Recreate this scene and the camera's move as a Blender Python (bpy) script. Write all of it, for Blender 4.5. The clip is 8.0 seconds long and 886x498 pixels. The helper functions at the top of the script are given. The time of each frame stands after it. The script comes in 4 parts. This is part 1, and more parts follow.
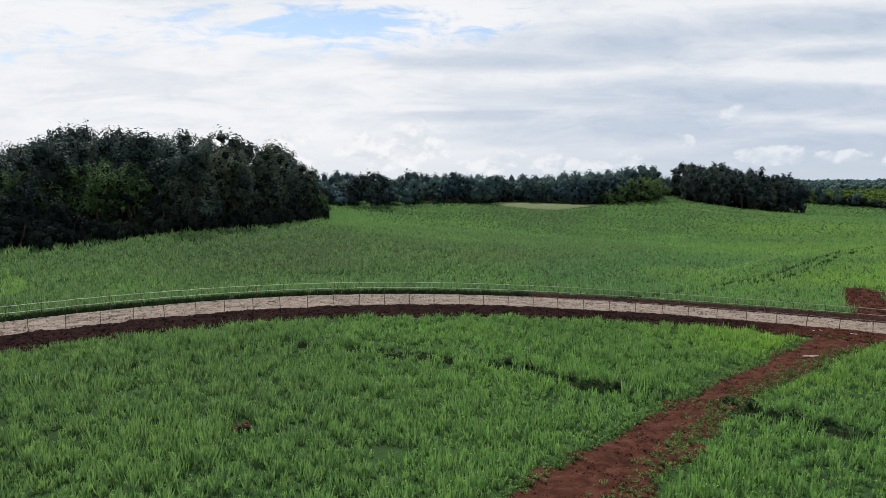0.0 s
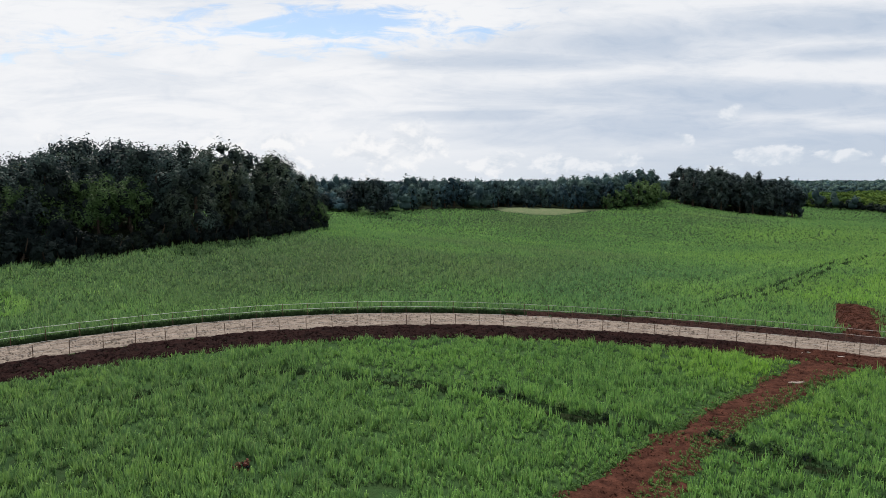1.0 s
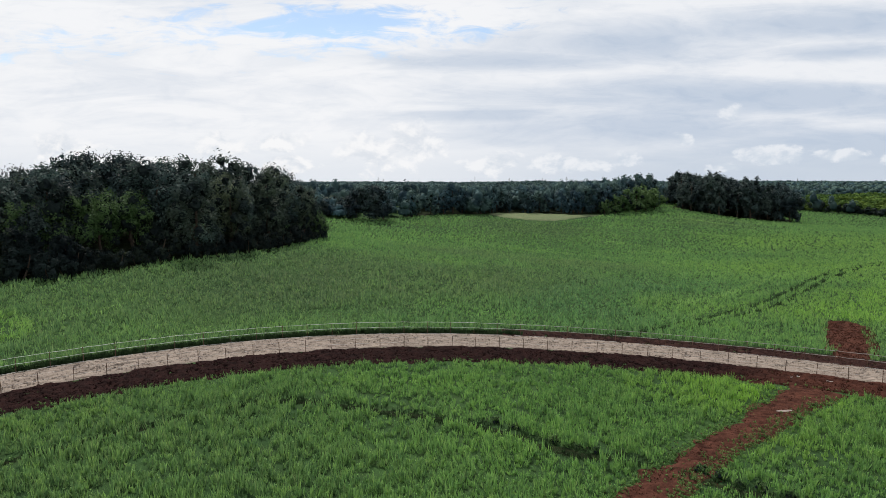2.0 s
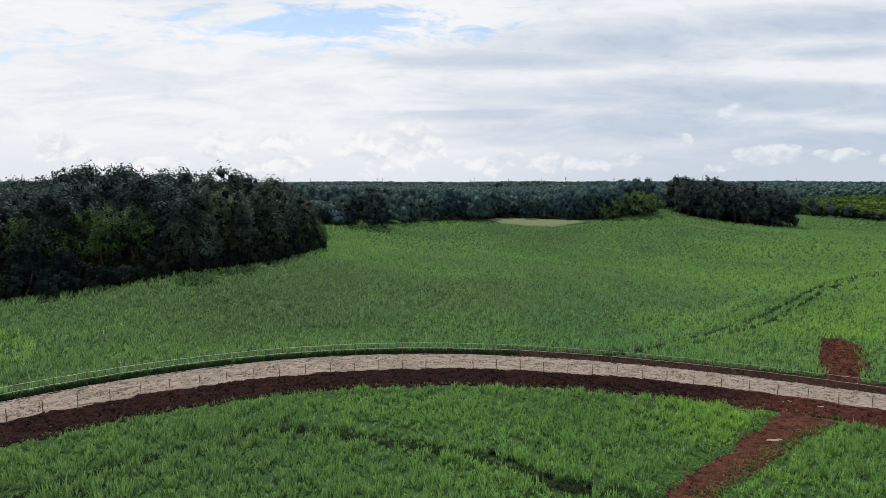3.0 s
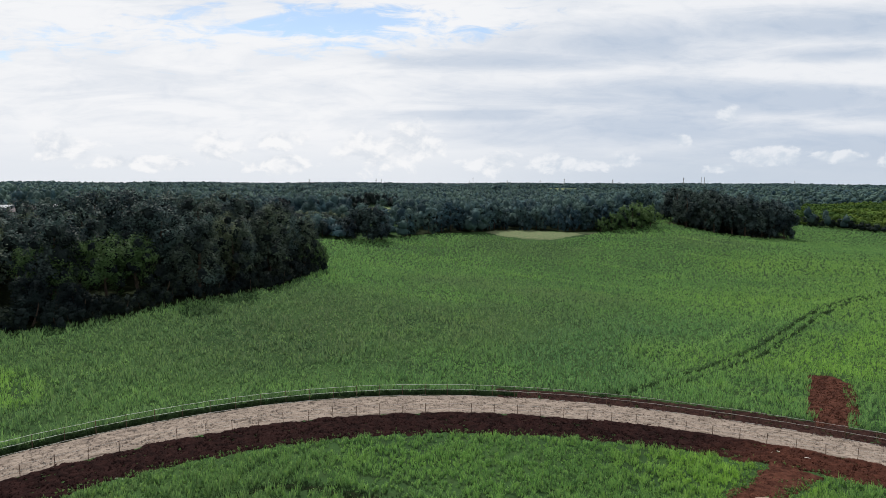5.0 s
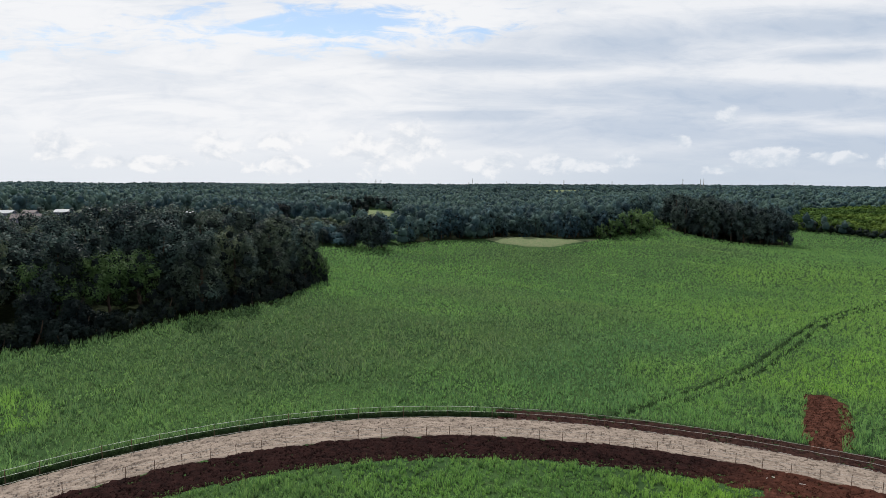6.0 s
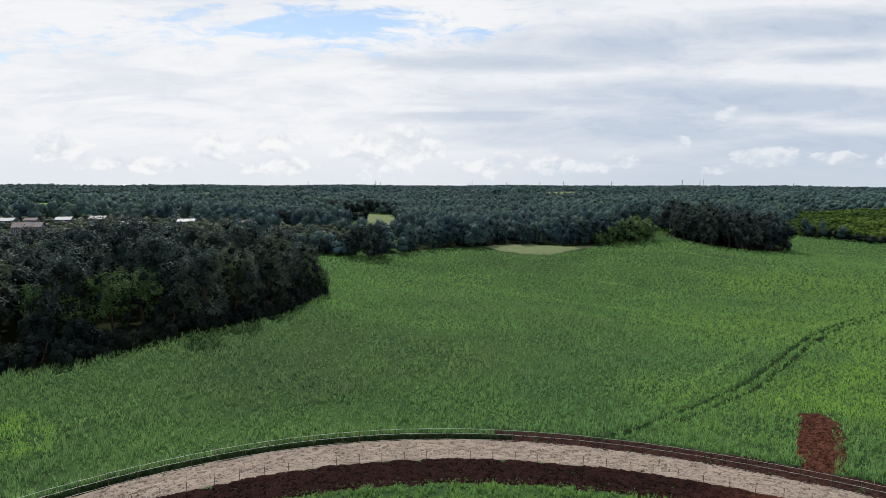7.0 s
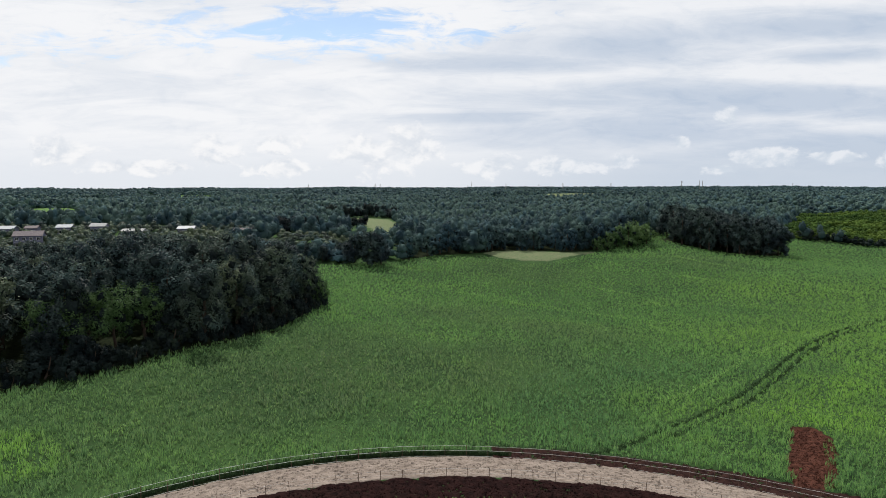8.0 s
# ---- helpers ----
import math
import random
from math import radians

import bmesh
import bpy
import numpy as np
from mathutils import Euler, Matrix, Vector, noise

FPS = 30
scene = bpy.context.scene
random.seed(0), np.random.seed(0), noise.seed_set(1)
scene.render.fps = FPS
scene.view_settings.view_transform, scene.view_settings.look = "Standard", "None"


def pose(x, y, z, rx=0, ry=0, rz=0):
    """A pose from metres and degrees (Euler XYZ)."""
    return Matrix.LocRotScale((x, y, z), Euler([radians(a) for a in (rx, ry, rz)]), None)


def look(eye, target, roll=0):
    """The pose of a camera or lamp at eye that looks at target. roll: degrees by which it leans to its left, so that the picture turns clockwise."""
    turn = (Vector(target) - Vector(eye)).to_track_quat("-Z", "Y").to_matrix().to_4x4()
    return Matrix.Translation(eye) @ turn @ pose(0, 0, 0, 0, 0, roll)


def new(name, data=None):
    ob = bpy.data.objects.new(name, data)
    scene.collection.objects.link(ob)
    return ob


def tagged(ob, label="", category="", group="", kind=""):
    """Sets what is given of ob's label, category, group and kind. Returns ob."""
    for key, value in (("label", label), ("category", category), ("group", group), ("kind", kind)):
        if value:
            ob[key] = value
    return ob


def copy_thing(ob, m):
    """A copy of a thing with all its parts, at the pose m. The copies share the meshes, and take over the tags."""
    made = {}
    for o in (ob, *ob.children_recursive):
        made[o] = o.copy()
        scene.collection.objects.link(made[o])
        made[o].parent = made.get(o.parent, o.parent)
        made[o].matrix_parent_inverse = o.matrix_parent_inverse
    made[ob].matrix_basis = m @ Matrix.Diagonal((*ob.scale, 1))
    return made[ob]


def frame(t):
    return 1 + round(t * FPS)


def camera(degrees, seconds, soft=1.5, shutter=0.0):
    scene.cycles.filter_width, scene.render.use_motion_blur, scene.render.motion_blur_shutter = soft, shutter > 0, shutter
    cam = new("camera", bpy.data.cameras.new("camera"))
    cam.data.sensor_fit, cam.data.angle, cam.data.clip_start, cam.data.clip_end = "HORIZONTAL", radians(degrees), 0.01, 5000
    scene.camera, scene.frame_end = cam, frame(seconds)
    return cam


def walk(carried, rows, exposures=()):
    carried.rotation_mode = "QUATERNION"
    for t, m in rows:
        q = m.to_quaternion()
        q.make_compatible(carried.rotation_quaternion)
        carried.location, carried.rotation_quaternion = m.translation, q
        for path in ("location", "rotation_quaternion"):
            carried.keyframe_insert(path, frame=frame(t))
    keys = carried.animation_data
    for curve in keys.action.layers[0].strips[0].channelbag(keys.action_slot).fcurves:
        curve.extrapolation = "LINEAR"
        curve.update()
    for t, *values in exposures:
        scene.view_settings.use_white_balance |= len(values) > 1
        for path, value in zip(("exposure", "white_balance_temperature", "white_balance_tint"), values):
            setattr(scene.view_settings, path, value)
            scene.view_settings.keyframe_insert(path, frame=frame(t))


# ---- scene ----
cam = camera(70.0, 8.0, soft=0.5)
# seconds, x, y, z, yaw to the left, pitch up, roll
ROWS = [
    (0.0, 0.000, 0.000, 11.750, 0.000, -5.889, -0.000),
    (0.5, 0.183, -0.490, 12.945, -0.020, -5.899, -0.027),
    (1.0, 0.362, -0.980, 14.188, -0.039, -5.904, -0.055),
    (1.5, 0.507, -1.466, 15.507, -0.060, -5.907, -0.075),
    (3.0, 0.786, -2.647, 19.679, -0.156, -5.969, -0.069),
    (3.5, 0.811, -3.034, 21.046, -0.178, -5.969, -0.012),
    (4.0, 0.818, -3.406, 22.435, -0.209, -5.961, 0.046),
    (4.5, 0.761, -3.676, 23.843, -0.244, -5.960, 0.100),
    (6.0, 0.462, -4.741, 28.302, -0.340, -5.907, 0.255),
    (6.5, 0.455, -5.227, 29.895, -0.343, -5.869, 0.202),
    (7.0, 0.544, -5.785, 31.528, -0.354, -5.825, 0.110),
    (7.5, 0.690, -6.380, 33.039, -0.360, -5.762, -0.017),
    (8.0, 0.955, -7.033, 34.152, -0.359, -5.699, -0.158),
]
walk(cam, [(t, pose(x, y, z) @ pose(0, 0, 0, 0, 0, yaw) @ pose(0, 0, 0, 90 + pitch) @ pose(0, 0, 0, 0, 0, roll)) for t, x, y, z, yaw, pitch, roll in ROWS])

rng = np.random.default_rng(7)

# ---- sky and sun ----
SUN_AZ, SUN_EL = radians(-20), radians(50)      # to the left of straight ahead, above the horizon
sun_way = Vector((math.sin(SUN_AZ) * math.cos(SUN_EL), math.cos(SUN_AZ) * math.cos(SUN_EL), math.sin(SUN_EL)))


class Nodes:
    """Short hand for building node trees."""

    def __init__(self, tree):
        self.tree = tree
        tree.nodes.clear()

    def add(self, kind, **settings):
        n = self.tree.nodes.new(kind)
        for key, value in settings.items():
            setattr(n, key, value)
        return n

    def put(self, sock, value):
        if isinstance(value, bpy.types.NodeSocket):
            self.tree.links.new(value, sock)
        elif value is not None:
            if sock.type == "RGBA" and len(value) == 3:
                value = (*value, 1)
            sock.default_value = value

    def math(self, op, a, b=None, clamp=False):
        n = self.add("ShaderNodeMath", operation=op, use_clamp=clamp)
        self.put(n.inputs[0], a)
        self.put(n.inputs[1], b)
        return n.outputs[0]

    def vec(self, op, a, b=None):
        n = self.add("ShaderNodeVectorMath", operation=op)
        self.put(n.inputs[0], a)
        self.put(n.inputs[1], b)
        return n.outputs["Value"] if op in ("LENGTH", "DISTANCE", "DOT_PRODUCT") else n.outputs[0]

    def noise(self, vector, scale, detail=4.0, rough=0.55, distortion=0.0):
        n = self.add("ShaderNodeTexNoise")
        self.put(n.inputs["Vector"], vector)
        for key, value in (("Scale", scale), ("Detail", detail), ("Roughness", rough), ("Distortion", distortion)):
            self.put(n.inputs[key], value)
        return n.outputs["Fac"]

    def ramp(self, x, lo, hi, a=0.0, b=1.0):
        n = self.add("ShaderNodeMapRange", interpolation_type="SMOOTHSTEP")
        for key, value in zip(("Value", "From Min", "From Max", "To Min", "To Max"), (x, lo, hi, a, b)):
            self.put(n.inputs[key], value)
        return n.outputs[0]

    def mix(self, fac, a, b):
        n = self.add("ShaderNodeMix", data_type="RGBA")
        self.put(n.inputs[0], fac)
        self.put(n.inputs[6], a)
        self.put(n.inputs[7], b)
        return n.outputs[2]


def make_sky():
    """A streaky cloud sheet with a blue break, grey-blue bands to the east and small heaped clouds low down."""
    world = bpy.data.worlds.new("sky")
    scene.world = world
    world.use_nodes = True
    N = Nodes(world.node_tree)
    way = N.add("ShaderNodeTexCoord").outputs["Generated"]
    split = N.add("ShaderNodeSeparateXYZ")
    N.put(split.inputs[0], way)
    east, up = split.outputs[0], N.math("MAXIMUM", split.outputs[2], 0.0)
    north = N.math("MAXIMUM", N.math("ABSOLUTE", split.outputs[1]), 0.05)
    wall = N.add("ShaderNodeCombineXYZ")               # slope to the east and slope upwards
    N.put(wall.inputs[0], N.math("DIVIDE", east, north))
    N.put(wall.inputs[1], N.math("DIVIDE", up, north))
    wall = wall.outputs[0]
    deep = N.math("ADD", up, 0.10)
    flat = N.add("ShaderNodeCombineXYZ")               # the plane of the cloud sheet
    N.put(flat.inputs[0], N.math("DIVIDE", east, deep))
    N.put(flat.inputs[1], N.math("DIVIDE", split.outputs[1], deep))
    flat = flat.outputs[0]

    def reach(x, z, wide, high, tilt=0.0):
        """1 in the middle of a cloud or a break, 0 on its rim, below 0 outside."""
        d = N.vec("MULTIPLY", N.vec("SUBTRACT", wall, (x, z, 0)), (1 / wide, 1 / high, 0))
        if tilt:
            c = N.add("ShaderNodeSeparateXYZ")
            N.put(c.inputs[0], d)
            e = N.add("ShaderNodeCombineXYZ")
            N.put(e.inputs[0], c.outputs[0])
            N.put(e.inputs[1], N.math("SUBTRACT", c.outputs[1], N.math("MULTIPLY", c.outputs[0], tilt)))
            d = e.outputs[0]
        return N.math("SUBTRACT", 1.0, N.vec("LENGTH", d))

    def most(spots):
        out = None
        for one in spots:
            here = reach(*one)
            out = here if out is None else N.math("MAXIMUM", out, here)
        return out

    sky = N.add("ShaderNodeTexSky", sky_type="NISHITA", sun_disc=False, sun_elevation=SUN_EL, sun_rotation=SUN_AZ, dust_density=0.2, ozone_density=1.2)
    blue = N.add("ShaderNodeBackground")
    N.put(blue.inputs[0], sky.outputs[0])
    N.put(blue.inputs[1], 0.125)
    # noises: broad sheet, streaks, fine curdled ripples
    broad = N.noise(N.vec("MULTIPLY", flat, (0.55, 1.0, 1.0)), 0.8, 8.0, 0.58, 0.5)
    streaks = N.noise(N.vec("MULTIPLY", wall, (3.6, 21.0, 1.0)), 1.0, 9.0, 0.60, 0.9)
    ripples = N.noise(N.vec("MULTIPLY", wall, (15.0, 50.0, 1.0)), 1.0, 6.0, 0.62, 0.8)
    jag = N.math("ADD", N.math("MULTIPLY", N.math("SUBTRACT", streaks, 0.5), 3.4), N.math("MULTIPLY", N.math("SUBTRACT", ripples, 0.5), 2.6))
    # breaks in the sheet, with wisps across them
    gap = N.ramp(N.math("ADD", N.math("ADD", reach(-0.125, 0.243, 0.21, 0.034, 0.25), 0.05), jag), -0.10, 0.75)
    wisps = N.ramp(N.math("ADD", N.math("MULTIPLY", most([(-0.30, 0.232, 0.30, 0.040), (-0.60, 0.222, 0.11, 0.030), (-0.69, 0.190, 0.07, 0.018), (0.02, 0.262, 0.12, 0.02)]), 0.75), N.math("MULTIPLY", jag, 1.15)), 0.15, 1.05, 0.0, 0.75)
    clear = N.math("MAXIMUM", gap, wisps)
    cover = N.math("SUBTRACT", 1.0, N.math("MULTIPLY", clear, 0.85))
    # grey-blue undersides, banded, mostly to the east
    bands = most([(0.47, 0.130, 0.55, 0.034, -0.15), (0.30, 0.085, 0.36, 0.042, 0.0), (0.30, 0.218, 0.24, 0.040, 0.2), (0.62, 0.245, 0.30, 0.030, 0.0), (0.10, 0.188, 0.25, 0.018, 0.1), (0.08, 0.105, 0.16, 0.020, 0.2), (0.62, 0.200, 0.15, 0.016, 0.3), (0.65, 0.055, 0.40, 0.035, 0.0)])
    soft = N.math("ADD", N.math("MULTIPLY", N.math("SUBTRACT", streaks, 0.5), 1.7), N.math("MULTIPLY", N.math("SUBTRACT", broad, 0.5), 1.2))
    shade = N.ramp(N.math("ADD", bands, soft), -0.45, 0.85, 0.0, 0.74)
    pale = N.math("MULTIPLY", N.ramp(N.math("ADD", N.math("MULTIPLY", streaks, 0.6), N.math("MULTIPLY", broad, 0.4)), 0.42, 0.62, 0.0, 0.30), N.ramp(up, 0.02, 0.10))
    shade = N.math("MAXIMUM", shade, pale)
    shade = N.math("ADD", shade, N.ramp(ripples, 0.42, 0.70, -0.03, 0.10), clamp=True)
    shade = N.math("ADD", shade, N.ramp(east, -0.05, 0.40, 0.0, 0.13), clamp=True)
    tone = N.mix(shade, (0.955, 0.965, 0.990), (0.520, 0.610, 0.745))
    low = N.mix(N.ramp(east, -0.1, 0.40), (0.80, 0.84, 0.90), (0.57, 0.65, 0.76))
    tone = N.mix(N.ramp(up, 0.010, 0.085, 0.85, 0.0), tone, low)
    # heaped clouds low over the land: bright crests, grey feet
    curl = N.vec("MULTIPLY", wall, (20.0, 30.0, 1.0))
    puffs = N.noise(curl, 1.0, 7.0, 0.58, 0.25)
    above = N.noise(N.vec("ADD", curl, (-0.10, 0.36, 0.0)), 1.0, 7.0, 0.58, 0.25)
    heaps = most([(-0.352, 0.058, 0.052, 0.034), (-0.255, 0.066, 0.050, 0.022), (-0.585, 0.052, 0.055, 0.034), (-0.045, 0.060, 0.062, 0.040), (-0.110, 0.052, 0.062, 0.036), (0.190, 0.031, 0.085, 0.018), (0.075, 0.030, 0.060, 0.022), (0.292, 0.037, 0.024, 0.014), (0.525, 0.041, 0.070, 0.018), (0.620, 0.042, 0.060, 0.010), (0.448, 0.024, 0.035, 0.010), (0.380, 0.067, 0.016, 0.014), (0.452, 0.107, 0.018, 0.016), (-0.46, 0.03, 0.10, 0.015), (-0.25, 0.03, 0.06, 0.018), (0.74, 0.035, 0.06, 0.02)])
    heap = N.ramp(N.math("ADD", heaps, N.math("MULTIPLY", N.math("SUBTRACT", puffs, 0.5), 2.8)), 0.05, 0.50, 0.0, 0.9)
    crest = N.ramp(N.math("SUBTRACT", puffs, above), -0.13, 0.13)
    tone = N.mix(heap, tone, N.mix(crest, N.mix(N.ramp(east, -0.1, 0.3), (0.77, 0.81, 0.87), (0.66, 0.73, 0.82)), N.mix(N.ramp(east, -0.1, 0.35), (0.99, 0.99, 1.0), (0.86, 0.89, 0.94))))
    cover = N.math("MAXIMUM", N.math("MAXIMUM", cover, heap), N.ramp(up, 0.10, 0.16, 1.0, 0.0))
    cloud = N.add("ShaderNodeBackground")
    N.put(cloud.inputs[0], tone)
    N.put(cloud.inputs[1], 0.95)
    both = N.add("ShaderNodeMixShader")
    N.put(both.inputs[0], cover)
    N.put(both.inputs[1], blue.outputs[0])
    N.put(both.inputs[2], cloud.outputs[0])
    out = N.add("ShaderNodeOutputWorld")
    N.put(out.inputs[0], both.outputs[0])


make_sky()
sun = bpy.data.lights.new("sun", "SUN")
sun.energy, sun.angle, sun.color = 5.0, radians(0.6), (1.0, 0.95, 0.86)
tagged(new("sun", sun), kind="structure").matrix_world = look(sun_way * 100, (0, 0, 0))

# ---- the lie of the land ----
# middle x and y, spread, height
HILLS = [
    (-60, 150, 45, 5.65),
    (-15, 265, 60, 2.32),
    (55, 320, 60, -0.80),
    (135, 365, 60, 7.17),
    (200, 330, 55, -8.51),
    (90, 205, 55, -5.53),
    (45, 80, 40, -2.29),
    (-50, 75, 35, -1.10),
    (-50, 330, 80, 4.60),
    (0, 200, 45, -4.16),
    (-220, 400, 90, 8.0),
    (350, 1680, 150, 9.0),
    (-450, 720, 80, 9.0),
    (-640, 1580, 150, 9.0),
]
RING = (6.8, 5.9)                # the middle of the bend
R_IN, R_OUT = 61.3, 67.3         # the two fences


def wobble(x, y, size, seed=0.0):
    """Smooth uneven noise, about -1 to 1, over features of that size."""
    x, y = np.asarray(x, float) * 1.6 / size + seed * 17.3, np.asarray(y, float) * 1.6 / size - seed * 9.1
    out, share = 0, 1.0
    for n in range(3):
        xi, yi = np.floor(x).astype(np.int64), np.floor(y).astype(np.int64)
        fx, fy = x - xi, y - yi
        fx, fy = fx * fx * (3 - 2 * fx), fy * fy * (3 - 2 * fy)

        def at(a, b):
            h = (a * 374761393 + b * 668265263 + n * 974711) & 0xFFFFFFFF
            h = ((h ^ (h >> 13)) * 1274126177) & 0xFFFFFFFF
            return ((h ^ (h >> 16)) & 0xFFFF) / 32767.5 - 1

        low = at(xi, yi) * (1 - fx) + at(xi + 1, yi) * fx
        high = at(xi, yi + 1) * (1 - fx) + at(xi + 1, yi + 1) * fx
        out = out + share * (low * (1 - fy) + high * fy)
        x, y, share = x * 2.03 + 11.7, y * 2.03 - 5.3, share * 0.5
    return out


def height(x, y):
    x, y = np.asarray(x, float), np.asarray(y, float)
    z = np.zeros(np.broadcast(x, y).shape)
    for cx, cy, s, h in HILLS:
        z = z + h * np.exp(-((x - cx) ** 2 + (y - cy) ** 2) / (2 * s * s))
    far = np.clip((np.hypot(x, y) - 700) / 3800, 0, 1)
    return z + 10 * far * far * (3 - 2 * far) + np.clip((np.hypot(x, y) - 600) / 600, 0, 1) * 5.5 * wobble(x, y, 620, 6.0)


def to_line(x, y, line):
    """Distance from points to a line of corners."""
    best = np.full(np.shape(x), 1e9)
    for (ax, ay), (bx, by) in zip(line, line[1:]):
        dx, dy = bx - ax, by - ay
        s = np.clip(((x - ax) * dx + (y - ay) * dy) / (dx * dx + dy * dy), 0, 1)
        best = np.minimum(best, np.hypot(x - ax - s * dx, y - ay - s * dy))
    return best


def inside(x, y, ring):
    odd = np.zeros(np.shape(x), bool)
    for (ax, ay), (bx, by) in zip(ring, ring[1:] + ring[:1]):
        if ay != by:
            odd ^= ((ay > y) != (by > y)) & (x < (bx - ax) * (y - ay) / (by - ay) + ax)
    return odd


def smooth_line(corners, step=1.0):
    """A rounded line through the corners."""
    p = np.array([corners[0], *corners, corners[-1]], float)
    out = []
    for a, b, c, d in zip(p, p[1:], p[2:], p[3:]):
        for s in np.arange(0, 1, step / max(np.linalg.norm(c - b), step)):
            out.append(0.5 * (2 * b + (c - a) * s + (2 * a - 5 * b + 4 * c - d) * s * s + (3 * b - a - 3 * c + d) * s ** 3))
    return np.array([*out, p[-1]])


# ---- materials ----
def material(name, colour, rough=0.9, bump=None, glow=0.0, spec=0.2, bump_far=0.05):
    """colour: a function of the nodes that returns a colour. glow: the share of light let through a leaf."""
    m = bpy.data.materials.new(name)
    m.use_nodes = True
    N = Nodes(m.node_tree)
    tint = colour(N) if callable(colour) else colour
    skin = N.add("ShaderNodeBsdfPrincipled")
    N.put(skin.inputs["Base Color"], tint)
    N.put(skin.inputs["Roughness"], rough)
    N.put(skin.inputs["Specular IOR Level"], spec)
    if bump:
        b = N.add("ShaderNodeBump")
        N.put(b.inputs["Strength"], 1.0)
        N.put(b.inputs["Distance"], bump_far)
        N.put(b.inputs["Height"], bump(N))
        N.put(skin.inputs["Normal"], b.outputs[0])
    out = N.add("ShaderNodeOutputMaterial")
    last = skin.outputs[0]
    if glow:
        thin = N.add("ShaderNodeBsdfTranslucent")
        N.put(thin.inputs[0], tint)
        both = N.add("ShaderNodeMixShader")
        N.put(both.inputs[0], glow)
        N.put(both.inputs[1], last)
        N.put(both.inputs[2], thin.outputs[0])
        last = both.outputs[0]
    N.put(out.inputs[0], last)
    return m


def place(N):
    return N.add("ShaderNodeNewGeometry").outputs["Position"]


def spot(N, x, y, r):
    """1 at a place on the map, fading to 0 at r metres."""
    flat = N.vec("MULTIPLY", place(N), (1, 1, 0))
    ragged = N.math("ADD", N.vec("DISTANCE", flat, (x, y, 0)), N.math("MULTIPLY", N.noise(place(N), 0.12, 4.0), r * 0.9))
    return N.ramp(ragged, r * 0.6, r * 1.4, 1.0, 0.0)


# stands of yellower growth: x, y, reach
YELLOW = [(120, 150, 60), (60, 88, 20), (29, 50, 14), (22, 54, 9), (-53, 71, 7), (66, 96, 26), (78, 150, 34), (98, 122, 36), (24, 40, 7), (150, 200, 60), (120, 225, 40), (40, 96, 16)]
BROWN = [(10, 168, 34), (18, 120, 28), (-14, 118, 34), (-30, 100, 34), (-20, 96, 26), (36, 250, 40), (125, 280, 34), (34, 150, 26), (8, 104, 22)]


def field_colour(N, tint=(1.58, 1.50, 1.50)):
    p = place(N)
    big = N.noise(p, 0.035, 4.0, 0.6)
    small = N.noise(p, 0.45, 4.0, 0.6)
    island = N.add("ShaderNodeNewGeometry").outputs["Random Per Island"]
    c = N.mix(N.ramp(big, 0.36, 0.66), (0.090, 0.190, 0.054), (0.126, 0.256, 0.062))
    bands = N.noise(N.vec("MULTIPLY", p, (0.45, 1.3, 1.0)), 0.055, 5.0, 0.6, 0.8)
    c = N.mix(N.ramp(bands, 0.52, 0.66, 0.0, 0.55), c, (0.165, 0.300, 0.060))
    c = N.mix(N.ramp(bands, 0.46, 0.32, 0.0, 0.45), c, (0.070, 0.140, 0.050))
    for x, y, r in BROWN:
        c = N.mix(N.math("MULTIPLY", spot(N, x, y, r), 0.52), c, (0.086, 0.102, 0.058))
    c = N.mix(N.math("MULTIPLY", spot(N, -46, 86, 60), 0.6), c, (0.076, 0.118, 0.050))
    c = N.mix(N.math("MULTIPLY", spot(N, -22, 36, 34), 0.55), c, (0.080, 0.130, 0.056))
    for x, y, r in ((30, 104, 26), (22, 88, 20), (45, 118, 20)):
        c = N.mix(N.math("MULTIPLY", spot(N, x, y, r), 0.5), c, (0.066, 0.150, 0.064))
    for x, y, r in YELLOW:
        c = N.mix(N.math("MULTIPLY", spot(N, x, y, r), 0.50), c, (0.170, 0.305, 0.050))
    for x, y, r in ((62, 90, 13), (76, 104, 16), (26, 51.5, 8), (31, 50.5, 6), (-56, 72, 9), (-50, 67, 6)):
        c = N.mix(N.math("MULTIPLY", spot(N, x, y, r), 0.75), c, (0.165, 0.320, 0.044))
    c = N.mix(N.ramp(small, 0.38, 0.7, 0.0, 0.45), c, (0.076, 0.165, 0.056))
    tuft = N.noise(p, 2.2, 2.0, 0.5)
    c = N.mix(N.ramp(tuft, 0.51, 0.66, 0.0, 0.85), c, (0.040, 0.088, 0.036))
    c = N.mix(N.ramp(tuft, 0.48, 0.32, 0.0, 0.6), c, (0.165, 0.290, 0.072))
    c = N.mix(N.ramp(island, 0.0, 0.35, 0.55, 0.0), c, (0.040, 0.086, 0.036))
    c = N.mix(N.ramp(island, 0.78, 1.0, 0.0, 0.30), c, (0.165, 0.190, 0.085))
    return N.vec("MULTIPLY", c, tint)


def under_colour(N):
    p = place(N)
    c = N.mix(N.ramp(N.noise(p, 0.05, 5.0), 0.35, 0.65), (0.022, 0.048, 0.018), (0.036, 0.074, 0.024))
    return N.mix(N.ramp(N.noise(p, 0.9, 5.0), 0.4, 0.75, 0.0, 0.35), c, (0.026, 0.030, 0.014))


